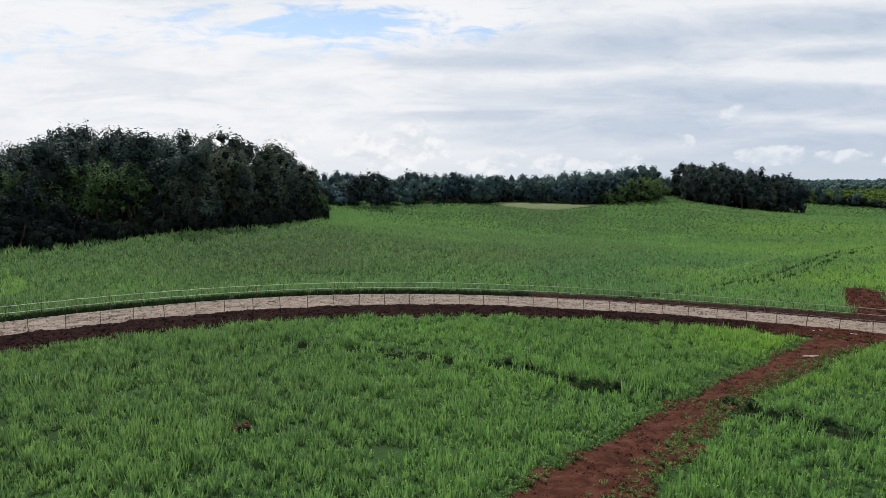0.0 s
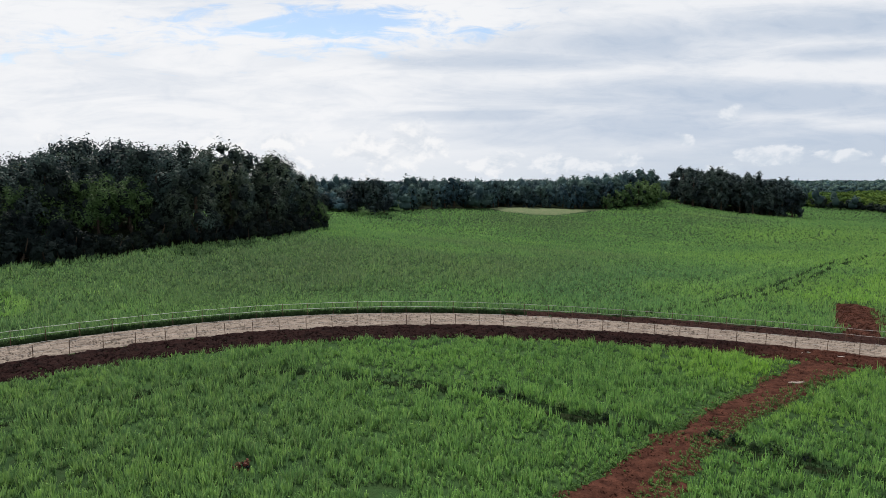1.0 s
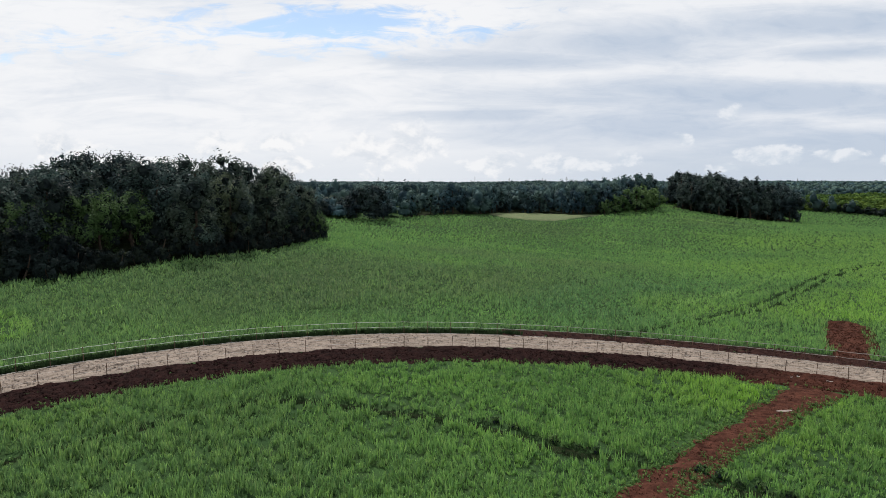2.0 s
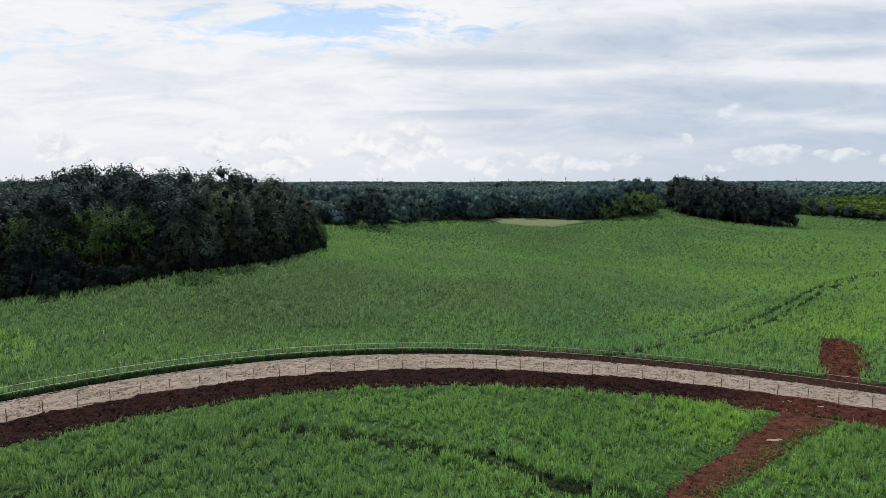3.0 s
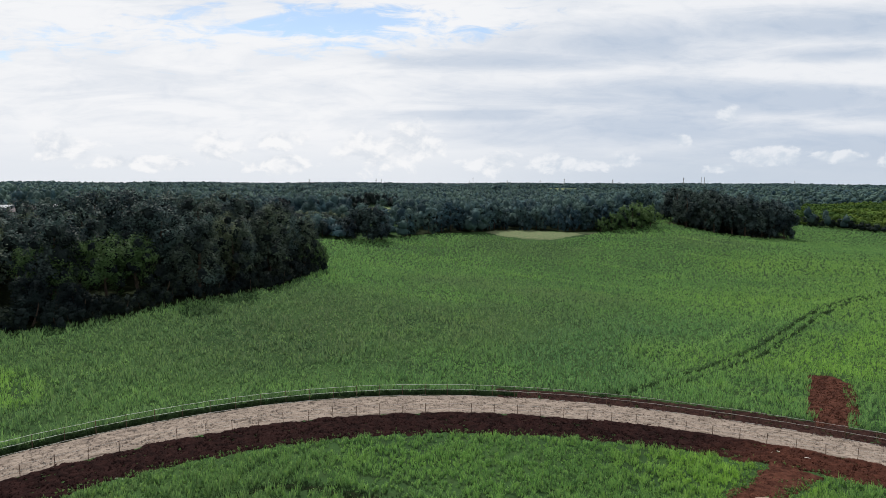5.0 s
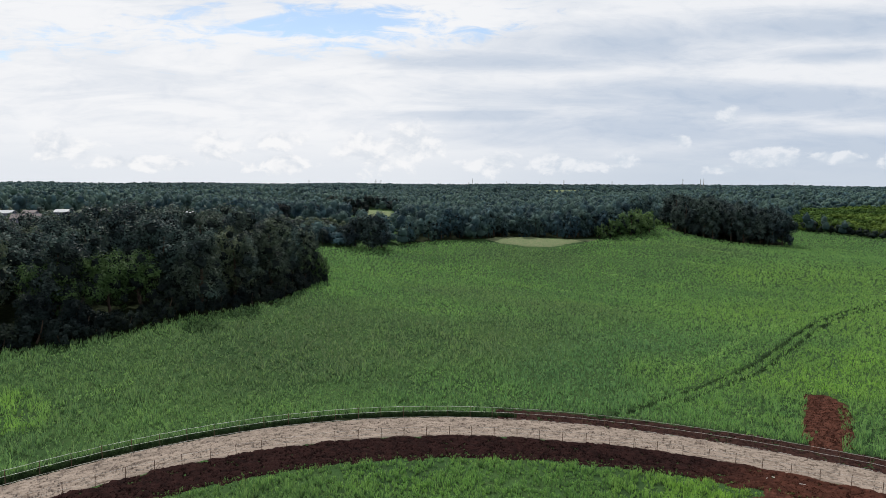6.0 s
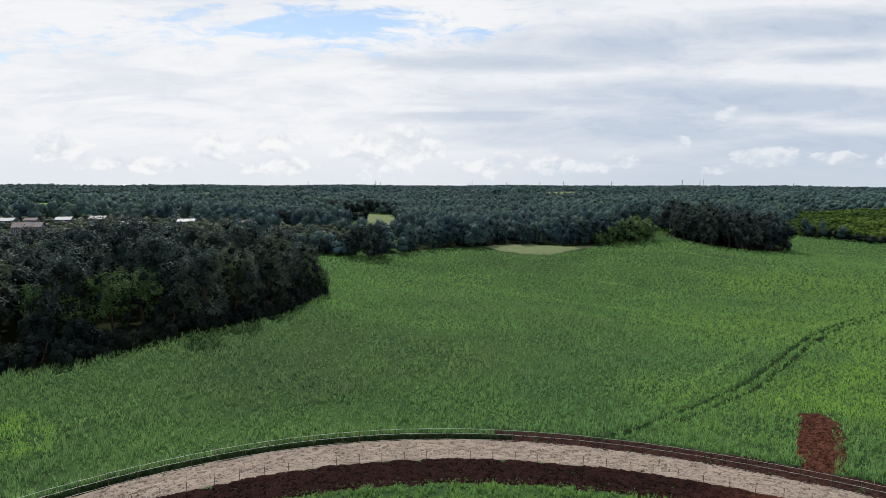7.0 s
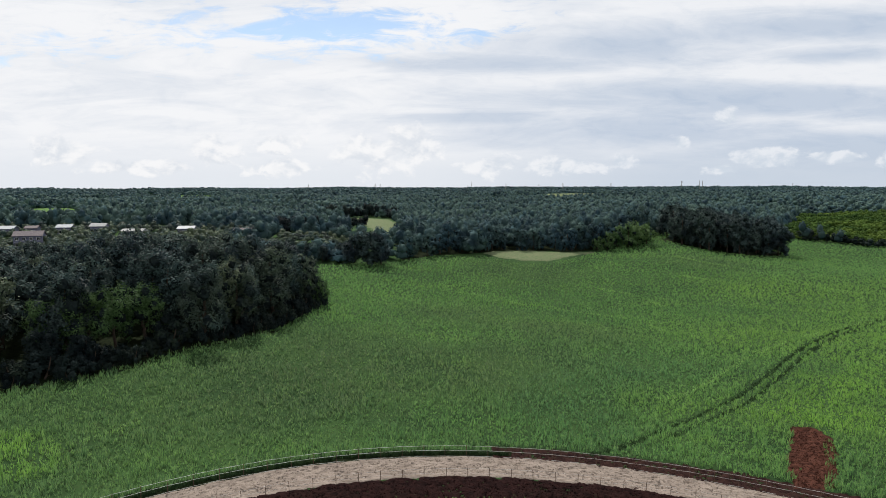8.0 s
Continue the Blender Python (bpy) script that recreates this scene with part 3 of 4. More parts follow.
def plants(x, y, tall, gap, stems, leaves):
    """Plants of upright blades with a spray of spreading leaves at the tips; two faces a leaf."""
    def spread(count):
        return (np.repeat(v, count) for v in (x, y, tall, gap))

    def kites(mid, along, across, sag):
        v = np.stack([mid - along, mid + across, mid + along + sag, mid - across], 1)
        i = np.arange(len(mid))[:, None] * 4
        return v.reshape(-1, 3), np.concatenate([i + [0, 1, 3], i + [1, 2, 3]], 0)

    base = height(x, y) - 0.04
    px, py, pt, pg = spread(stems)
    n = len(px)
    h = pt * rng.uniform(0.45, 1.08, n)
    a, b = rng.uniform(0, 2 * np.pi, n), rng.uniform(0, np.pi, n)
    lean = h * rng.uniform(0.03, 0.45, n)
    along = np.stack([np.cos(a) * lean, np.sin(a) * lean, h], 1) / 2
    mid = np.stack([px + rng.normal(0, 0.14, n) * pg + along[:, 0] * 0.6, py + rng.normal(0, 0.14, n) * pg + along[:, 1] * 0.6, np.repeat(base, stems)], 1) + along * (1, 1, 1.12)
    w = 0.012 + (0.068 + 0.020 * np.clip(pg - 0.4, 0, 1)) * pg * rng.uniform(0.6, 1.3, n)
    v0, f0 = kites(mid, along, np.stack([np.cos(b) * w, np.sin(b) * w, 0 * w], 1), 0 * along)
    px, py, pt, pg = spread(leaves)
    n = len(px)
    a = rng.uniform(0, 2 * np.pi, n)
    size = (0.05 + 0.20 * pg) * rng.uniform(0.6, 1.25, n)
    rise = rng.uniform(-0.2, 0.8, n)
    along = np.stack([np.cos(a), np.sin(a), rise], 1) * size[:, None] * 0.5
    across = np.stack([-np.sin(a), np.cos(a), rng.normal(0, 0.35, n)], 1) * size[:, None] * 0.21
    z = np.repeat(base, leaves) + pt * rng.uniform(0.35, 1.0, n) ** 0.8
    mid = np.stack([px + np.cos(a) * size * 0.40 + rng.normal(0, 0.10, n) * pg, py + np.sin(a) * size * 0.40 + rng.normal(0, 0.10, n) * pg, z], 1)
    v1, f1 = kites(mid, along, across, np.stack([0 * a, 0 * a, -size * 0.18], 1))
    return np.concatenate([v0, v1]), np.concatenate([f0, f1 + len(v0)])


def sow(y0, y1, gap, keep):
    """Places of tufts; the gap between them, a function of y, widens with distance. Returns x, y and the gap."""
    out = []
    y = y0
    while y < y1:
        g = gap(y)
        reach = 16 + 0.80 * (y + 8)
        x = np.arange(-reach, reach, g)
        x = x + rng.uniform(-0.5, 0.5, len(x)) * g
        out.append(np.stack([x, y + rng.uniform(-0.5, 0.5, len(x)) * g, np.full(len(x), g)], 1))
        y += g
    x, y, g = np.concatenate(out).T
    ok = keep(x, y)
    x, y, g = x[ok], y[ok], g[ok]
    ok = ~bare(x, y)
    return x[ok], y[ok], g[ok]


def vigour(x, y):
    return 1.0 + 0.20 * wobble(x, y, 14, 1.0) + 0.26 * wobble(x, y, 2.4, 2.0)


def ring_r(x, y):
    return np.hypot(x - RING[0], y - RING[1])


def crop(name, label, sown, tall, stems, leaves, mat):
    x, y, g = sown
    r = ring_r(x, y)
    rim = np.clip((R_IN - 5.6 - r) / 1.6, 0.45, 1) * np.clip((to_line(x, y, [tuple(p) for p in PATH[::4]]) - path_half(y) + 0.2) / 1.2, 0.40, 1)
    verge = np.where(x > RING[0], 3.9 + 2.6 * np.clip((x - RING[0]) / 60, 0, 1) ** 1.2, 1.2)
    clump = np.clip(1.5 * wobble(x, y, np.maximum(1.0, 2.6 * g), 8.0), -1, 1)
    v = vigour(x, y) * rng.uniform(0.8, 1.18, len(x)) * (1 + np.interp(y, [60, 100, 160, 300], [0.58, 0.42, 0.30, 0.22]) * clump) * np.where(r < R_IN, rim, 1 + 0.5 * np.exp(-((r - R_OUT - verge) / 1.2) ** 2))
    near_rut = np.minimum(to_line(x, y, [tuple(p) for p in RUT_C]), to_line(x, y, [tuple(p) for p in RUT_D])) if y.max() < 80 else to_line(x, y, [tuple(p) for p in RUT_A])
    v = v * (1 + 0.30 * np.exp(-((near_rut - 1.3) / 0.5) ** 2)) * np.where(near_rut < 0.7, 0.5, 1)
    g = np.where((rim < 0.75) & (r < R_IN), g * 0.6, g)
    thin = ((v > 0.50 + rng.uniform(-0.1, 0.1, len(v))) & (clump > -0.86)) | (y > 64) | (near_rut < 0.7) | ((rim < 0.9) & (r < R_IN))
    x, y, g, v = x[thin], y[thin], g[thin], v[thin]
    verts, f = plants(x, y, tall * v, g, stems, leaves)
    tagged(new(name, mesh_np(name, verts, f, mat)), label, "crop", kind="stuff")


crop("crop", "knee-high bright green crop inside the bend", sow(-14, 68, lambda y: 0.31 + 0.0022 * abs(y), lambda x, y: ring_r(x, y) < R_IN), 0.56, 12, 2, CROP)
GROWN = [(-420, -20), (-420, 232)] + GRASS_END
crop("crop", "tall green crop beyond the outer fence", sow(25, 410, lambda y: 0.23 + 0.0049 * y, lambda x, y: (ring_r(x, y) > R_OUT) & inside(x, y, GROWN)), 0.78, 7, 1, CROP_HAZY)

PALE_CROP = material("lodged_crop", soil_colour((0.190, 0.350, 0.100), (0.290, 0.470, 0.140)), 0.7, glow=0.35, spec=0.05)
TRAILS = [
    [(95, 300), (113.7, 292), (121, 280), (135, 261), (138, 235), (151, 202), (200, 180)],
    [(2, 207), (16, 205), (31, 195), (40, 186), (50, 178), (58, 171), (60, 153.5), (72, 138), (80, 134)],
    [(38, 97), (47, 103), (66, 123.5), (86, 142), (119, 163), (150, 178)],
    [(60, 225), (84, 205), (110, 186), (150, 160)],
    [(100, 250), (128, 222), (165, 196)],
    [(-49, 67.5), (-48, 72), (-45, 76), (-42, 81)],
]
spread = []
for trail in TRAILS:
    trail = smooth_line(trail, 0.22)
    keep = wobble(trail[:, 0], trail[:, 1], 12, 5.0) + rng.uniform(-0.5, 0.5, len(trail)) > -0.25
    spread.append(trail[keep] + rng.normal(0, 0.45, (keep.sum(), 2)))
spread = np.concatenate(spread)
tx, ty = spread[:, 0], spread[:, 1]
tv, tf = plants(tx, ty, np.full(len(tx), 0.84), 0.35 + 0.0022 * ty, 1, 7)
tagged(new("crop", mesh_np("crop", tv, tf, PALE_CROP)), "pale lodged crop along old wheel lines", "crop", kind="stuff")

# Weeds coloured dark for the shaded foot of the crop and the furrows.
SHADED_WEED = material("shaded_weed_leaves", soil_colour((0.016, 0.032, 0.013), (0.044, 0.078, 0.032)), 0.8, glow=0.08, spec=0.03)
vx, vy = ring_at(rng.uniform(-62, 3, 9000), R_OUT + rng.uniform(0.35, 1.25, 9000))
keep = wobble(vx, vy, 2.5, 6.0) > -0.7
vv, vf = plants(vx[keep], vy[keep], rng.uniform(0.25, 0.62, keep.sum()), np.full(keep.sum(), 0.34), 5, 2)
tagged(new("verge", mesh_np("verge", vv, vf, SHADED_WEED)), "rank weeds along the foot of the outer fence, crop shade in their colour", "weeds", kind="stuff")

rows_ = []
for rut, count in ((RUT_A, 2600), (RUT_B, 2200), (RUT_C, 1700), (RUT_D, 420)):
    rows_.append(rut[rng.integers(0, len(rut), count)] + rng.normal(0, 0.30, (count, 2)) + rng.uniform(-1, 1, (count, 1)) * np.array([[0.7, 0.7]]))
vx, vy = np.concatenate(rows_).T
vv, vf = plants(vx, vy, rng.uniform(0.12, 0.42, len(vx)), 0.24 + 0.0022 * vy, 4, 2)
tagged(new("rut_weeds", mesh_np("rut_weeds", vv, vf, SHADED_WEED)), "crushed growth in the wheel ruts, furrow shade in its colour", "weeds", kind="stuff")

# ---- fences ----
def post_mesh(tall, half, mat):
    bm = bmesh.new()
    box(bm, 0, 0, tall / 2 - 0.2, half * 2, half * 2, tall + 0.4, 0.012)
    box(bm, 0, 0, tall + 0.012, half * 2.5, half * 2.5, 0.03, 0.006)
    return bm_mesh("post", bm, mat)


def fence(name, radius, a0, a1, pitch, tall, half, mat, rails, label):
    a = np.arange(a0, a1, pitch)
    x, y = ring_at(a, radius)
    root = tagged(new(name), label, "fence")
    root.location = (x[0], y[0], float(height(x[0], y[0])))
    root.empty_display_size = 0.5
    base = root.location.copy()
    me = post_mesh(tall, half, mat)
    for n in range(len(a)):
        jx, jy, jz = rng.normal(0, 0.03), rng.normal(0, 0.03), rng.normal(0, 0.025)
        part("post", me, root, at=Matrix.Translation((x[n] + jx - base.x, y[n] + jy - base.y, float(height(x[n], y[n])) + jz - base.z)) @ pose(0, 0, 0, rng.normal(0, 1.2), rng.normal(0, 1.2), -a[n]))
    fine_a = np.arange(a0, a[-1] + 0.01, pitch / 4)
    for z, r, m, shift, text in rails:
        rx, ry = ring_at(fine_a, radius + shift)
        sag = -0.03 * np.abs(np.sin((fine_a - a0) / pitch * np.pi)) + 0.012 * wobble(rx, ry, 5.0, z)
        line = np.stack([rx - base.x, ry - base.y, height(rx, ry) + z + sag - base.z], 1)
        part("rail", tube("rail", line, r, m), root, text)


fence("fence", R_IN, -62, 60, 2.49, 1.22, 0.030, RUSTY, [(1.18, 0.010, WIRE, -0.045, "thin pale wire"), (0.62, 0.010, WIRE, -0.045, "thin pale wire")], "post and wire fence on the inner side of the sand track")
fence("fence", R_OUT, -62, 60, 2.40, 1.52, 0.032, RUSTY, [(1.50, 0.023, ROPE, -0.06, "white tubular rail"), (0.88, 0.022, ROPE, -0.06, "white tubular rail"), (0.10, 0.030, WIRE, -0.06, "dull low cable")], "post and white rail fence along the sand track's outer side")

# ---- trees ----
def crown_mesh(name, seed, tall, radius, low, blobs, leaves, size, mat):
    """Tufts of leaves on the skins of heaped lobes round solid hearts, coloured dark as the crown's inner shade; low:
    the height where leaves begin.
    """
    g = np.random.default_rng(seed)
    lobes = max(6, blobs // 7)
    t = np.linspace(0.06, 1, lobes) ** 0.85
    reach = radius * np.sqrt(np.clip(1 - ((t - 0.45) / 0.66) ** 2, 0.12, 1))
    a, q = np.arange(lobes) * 2.4 + g.uniform(-0.6, 0.6, lobes), np.sqrt(g.uniform(0.25, 1, lobes))
    br = radius * g.uniform(0.30, 0.46, lobes) * (1.10 - 0.30 * t)
    c = np.stack([np.cos(a) * reach * q * 0.68, np.sin(a) * reach * q * 0.68, low + (tall - low) * t - br * 0.95 * t + br * 0.7 * (1 - t)], 1)
    tufts = blobs * 2
    on = g.choice(lobes, tufts, p=br ** 2 / (br ** 2).sum())
    d = g.normal(0, 1, (tufts, 3))
    d[:, 2] = d[:, 2] * 0.8 + 0.35
    d /= np.linalg.norm(d, axis=1)[:, None]
    tc = c[on] + d * (br[on] * g.uniform(0.76, 1.04, tufts))[:, None] * (1, 1, 1.10)
    tr = radius * g.uniform(0.09, 0.20, tufts)
    pick = g.choice(tufts, leaves, p=tr ** 1.6 / (tr ** 1.6).sum())
    o = g.normal(0, 1, (leaves, 3))
    o /= np.linalg.norm(o, axis=1)[:, None]
    p = tc[pick] + o * (tr[pick] * g.uniform(0.2, 1.15, leaves))[:, None] * (1, 1, 1.35)
    nrm = d[pick] * 0.7 + o * 0.5 + (0, 0, 0.35) + g.normal(0, 0.42, (leaves, 3))
    nrm /= np.linalg.norm(nrm, axis=1)[:, None]
    u = np.cross(nrm, g.normal(0, 1, (leaves, 3)))
    u /= np.linalg.norm(u, axis=1)[:, None]
    w = np.cross(nrm, u)
    s = size * g.uniform(0.55, 1.35, leaves)[:, None]
    v = np.stack([p - u * s * 0.5, p - w * s * 0.30 + nrm * s * 0.08, p + u * s * 0.55, p + w * s * 0.32 + nrm * s * 0.06], 1).reshape(-1, 3)
    i = np.arange(leaves)[:, None] * 4
    f = np.concatenate([i + [0, 1, 2], i + [0, 2, 3]])
    bm = bmesh.new()
    bmesh.ops.create_icosphere(bm, subdivisions=2, radius=1)
    ball, tri = np.array([k.co for k in bm.verts]), np.array([[k.index for k in q.verts] for q in bm.faces])
    bm.free()
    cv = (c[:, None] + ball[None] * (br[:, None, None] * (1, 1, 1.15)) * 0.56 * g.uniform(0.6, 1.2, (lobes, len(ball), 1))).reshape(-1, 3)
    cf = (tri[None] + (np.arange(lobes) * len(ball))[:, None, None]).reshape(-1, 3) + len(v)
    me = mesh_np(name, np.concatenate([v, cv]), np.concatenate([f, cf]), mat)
    me.materials.append(INNER_SHADE)
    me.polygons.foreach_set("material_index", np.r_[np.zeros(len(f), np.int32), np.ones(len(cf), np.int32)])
    return me


def trunk_mesh(name, seed, tall, thick):
    g = np.random.default_rng(seed)
    z = np.linspace(-0.5, tall, 7)
    line = np.stack([np.cumsum(g.normal(0, 0.10, 7)), np.cumsum(g.normal(0, 0.10, 7)), z], 1)
    line[:2, :2] = 0
    return tube(name, line, thick * np.linspace(1.25, 0.35, 7), BARK, 7)


def limb_mesh(name, seed, start, reach, rise, thick):
    g = np.random.default_rng(seed)
    a = g.uniform(0, 2 * np.pi)
    s = np.linspace(0, 1, 5)
    line = np.stack([np.cos(a) * reach * s, np.sin(a) * reach * s, start + rise * s ** 1.2], 1) + g.normal(0, 0.06, (5, 3)) * s[:, None]
    return tube(name, line, thick * np.linspace(1, 0.25, 5), BARK, 5)


def tree(name, seed, tall, radius, low, blobs, leaves, size, mat, label, category="tree", group="", limbs=3):
    root = tagged(new(name), label, category, group)
    root.empty_display_size = 1.0
    part("trunk", trunk_mesh("trunk", seed, tall * 0.8, 0.018 * tall + 0.05), root)
    for n in range(limbs):
        part("limb", limb_mesh("limb", seed * 10 + n, low + (tall - low) * (0.1 + 0.15 * n), radius * 0.7, tall * 0.22, 0.007 * tall + 0.03), root)
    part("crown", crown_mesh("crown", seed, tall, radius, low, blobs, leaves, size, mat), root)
    return root


def stand(protos, places, sizes):
    """Sets trees at the places: the first use of a pattern moves it, the later ones copy it."""
    used = set()
    for (x, y), s in zip(places, sizes):
        n = int(rng.integers(len(protos)))
        m = Matrix.Translation((x, y, float(height(x, y)) - 0.1)) @ pose(0, 0, 0, 0, 0, float(rng.uniform(0, 360)))
        if n in used:
            ob = copy_thing(protos[n], m)
        else:
            ob = protos[n]
            ob.matrix_basis = m
            used.add(n)
        ob.scale = (s * rng.uniform(0.9, 1.15), s * rng.uniform(0.9, 1.15), s)
    for n in set(range(len(protos))) - used:
        for o in (*protos[n].children_recursive, protos[n]):
            bpy.data.objects.remove(o)


def scatter(ring, gap, margin=0.0):
    """Places spread over a plot, no two closer than about the gap."""
    xs, ys = [p[0] for p in ring], [p[1] for p in ring]
    x, y = np.meshgrid(np.arange(min(xs), max(xs), gap), np.arange(min(ys), max(ys), gap))
    x[1::2] += gap / 2
    x, y = x.ravel() + rng.uniform(-0.35, 0.35, x.size) * gap, y.ravel() + rng.uniform(-0.35, 0.35, y.size) * gap
    ok = inside(x, y, ring) & (to_line(x, y, ring + ring[:1]) > margin)
    return np.stack([x[ok], y[ok]], 1)


WOODS = "trees of the near wood"
OAK = "dark green oak standing in the near wood"
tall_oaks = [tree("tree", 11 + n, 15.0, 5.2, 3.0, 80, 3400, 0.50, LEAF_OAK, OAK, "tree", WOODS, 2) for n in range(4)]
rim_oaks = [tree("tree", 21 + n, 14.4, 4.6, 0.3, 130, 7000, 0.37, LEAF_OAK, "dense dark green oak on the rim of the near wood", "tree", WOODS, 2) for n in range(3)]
edge_wood = [tree("tree", 31 + n, 9.2, 4.2, 0.2, 100, 5400, 0.36, LEAF_SHADED, "lower leafy tree on the rim of the near wood", "tree", WOODS, 2) for n in range(3)]
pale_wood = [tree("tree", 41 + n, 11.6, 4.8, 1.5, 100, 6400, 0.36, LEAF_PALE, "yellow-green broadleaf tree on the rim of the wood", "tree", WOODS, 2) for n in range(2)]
bushes = [tree("bush", 46 + n, 3.6, 2.4, 0.1, 24, 1000, 0.32, LEAF_SHADED, "leafy bush at the foot of the wood, shade in its leaf colour", "bush", "bushes along the wood", 1) for n in range(3)]
spots = np.concatenate([p[(to_line(p[:, 0], p[:, 1], WOOD_EDGE) < 12) == near] for p, near in ((scatter(WOOD, 6.2, 3.6), True), (scatter(WOOD, 7.8, 3.0), False))])
gone = to_line(spots[:, 0], spots[:, 1], WOOD_EDGE)
far_in = spots[gone >= 12]
stand(tall_oaks, far_in, np.interp(far_in[:, 1], [140, 175], [1.07, 0.88]) * np.interp(far_in[:, 0], [-120, -90, -60, -36], [0.92, 0.98, 1.05, 1.0]) * np.clip(rng.normal(1.0, 0.12, len(far_in)), 0.75, 1.16))
rim = spots[gone < 12]
rim = rim[~((rim[:, 0] > -76) & (rim[:, 0] < -54) & (to_line(rim[:, 0], rim[:, 1], WOOD_EDGE) > 8.2))]
high = rim[:, 0] > -50
stand(rim_oaks, rim[high], np.clip(rng.normal(1.0, 0.15, high.sum()), 0.7, 1.2))
stand(edge_wood, rim[~high], np.where(np.abs(rim[~high][:, 0] + 65) < 11, 0.78, 1.0) * np.clip(rng.normal(0.95, 0.13, (~high).sum()), 0.7, 1.2))
stand(pale_wood, [(-71, 107.5), (-66, 109.5), (-61, 112), (-57, 116), (-30.5, 157), (-32, 163)], [1.0, 1.06, 1.06, 1.0, 0.55, 0.6])
line = np.concatenate([smooth_line(WOOD_EDGE, 2.2), smooth_line(WOOD_EDGE, 2.6) + (-1.6, 1.5), smooth_line(WOOD_EDGE, 3.2) + (-3.4, 3.2)])
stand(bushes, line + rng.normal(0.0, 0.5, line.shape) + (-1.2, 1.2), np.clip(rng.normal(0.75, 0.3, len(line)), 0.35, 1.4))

CLUMP_T = "trees of the clump on the rise"
clump_trees = [tree("tree", 51 + n, 17.0, 6.2, 0.3, 70, 2600, 0.80, LEAF_CLUMP, "dark green tree in the dense clump on the rise", "tree", CLUMP_T, 1) for n in range(3)]
spots = scatter(CLUMP, 7.6, 1.0)
stand(clump_trees, spots, np.clip(rng.normal(1.0, 0.13, len(spots)), 0.7, 1.2))

mid = [tree("tree", 61 + n, 11.0, 5.0, 0.1, 70, 3400, 0.55, LEAF_CLUMP, "dark green tree at the end of the field", "tree", "trees at the field's end", 2) for n in range(3)]
stand(mid, [(-27.5, 244), (-33, 246), (-22.5, 247), (-39, 250), (-46, 247), (-52, 252), (-43, 258), (-60, 250), (-57, 243)], [1.28, 1.14, 1.10, 0.70, 0.6, 0.66, 0.7, 0.8, 0.6])
BELT = [(-14, 258), (0, 273), (18, 284), (30, 294), (55, 300), (66, 299), (82, 308), (106, 331), (124, 380), (138, 374), (150, 420), (60, 420), (-4, 402), (-14, 370), (-15, 336), (-21, 320), (-19, 285)]
belt = [tree("tree", 71 + n, 10.0, 4.2, 0.4, 40, 1500, 0.75, LEAF_HAZY, "tree in the front of the far wood, haze blue in its leaf colour", "tree", "trees of the far wood", 1) for n in range(4)]
behind = np.concatenate([p[(to_line(p[:, 0], p[:, 1], BELT[:9]) < 6.0) == near] for p, near in ((scatter(BELT, 4.8, 0.6), True), (scatter(BELT, 6.6, 1.0), False))])
ahead = to_line(behind[:, 0], behind[:, 1], BELT[:9]) < 6.0
stand(belt, behind[ahead], np.interp(behind[ahead][:, 0], [60, 110], [1.0, 1.3]) * np.clip(rng.normal(1.0, 0.15, ahead.sum()), 0.65, 1.35))
behind = behind[~ahead]
pale_mid = [tree("tree", 81 + n, 8.5, 4.6, 0.4, 40, 1700, 0.65, LEAF_PALE, "rounded yellow-green tree before the far wood", "tree", "pale trees before the far wood", 1) for n in range(2)]
stand(pale_mid, [(85, 306), (91, 310), (98, 315.5), (104.5, 321), (111, 327), (79, 303)], [1.0, 1.3, 1.4, 1.45, 1.3, 0.8])

# Dark sheets under the trees, coloured as the shade there.
for floor_ring, text in ((BELT, "floor of the far wood, tree shade in its dark colour"), (WOOD, "floor of the near wood, tree shade in its dark colour"), (CLUMP, "floor under the clump, tree shade in its dark colour")):
    plot("wood_floor", floor_ring, 0.12, SHADED_SOIL, text, "ground", 0.0, 0.8, 1.5)

# ---- woods to the horizon ----
FIELD_A = [(-84, 372), (-93, 440), (-74, 480), (-55, 392), (-62, 342)]
FIELD_B = [(-98, 655), (-88, 690), (-50, 640), (-32, 530), (-24, 406), (-18, 324), (-24, 298), (-34, 350), (-62, 540)]
GLADE = [(-20, 290), (-36, 300), (-88, 480), (-100, 660), (-85, 700), (-46, 650), (-22, 420)]
FIELD_C = [(-330, 520), (-420, 640), (-505, 790), (-470, 810), (-372, 650), (-305, 530)]
FIELD_D = [(250, 1500), (330, 1420), (345, 1420), (440, 1700), (420, 1830), (300, 1830)]
FIELD_E = [(400, 745), (470, 850), (500, 850), (440, 760)]
FIELD_F = [(-760, 1560), (-560, 1420), (-520, 1520), (-600, 1700), (-740, 1720)]
FIELD_G = [(-240, 470), (-340, 690), (-310, 700), (-222, 480)]
SLOPE = [(-82, 258), (-34, 262), (-40, 300), (-62, 336), (-84, 345)]
YARDS = [(-310, 225), (-310, 392), (-98, 372), (-84, 222)]
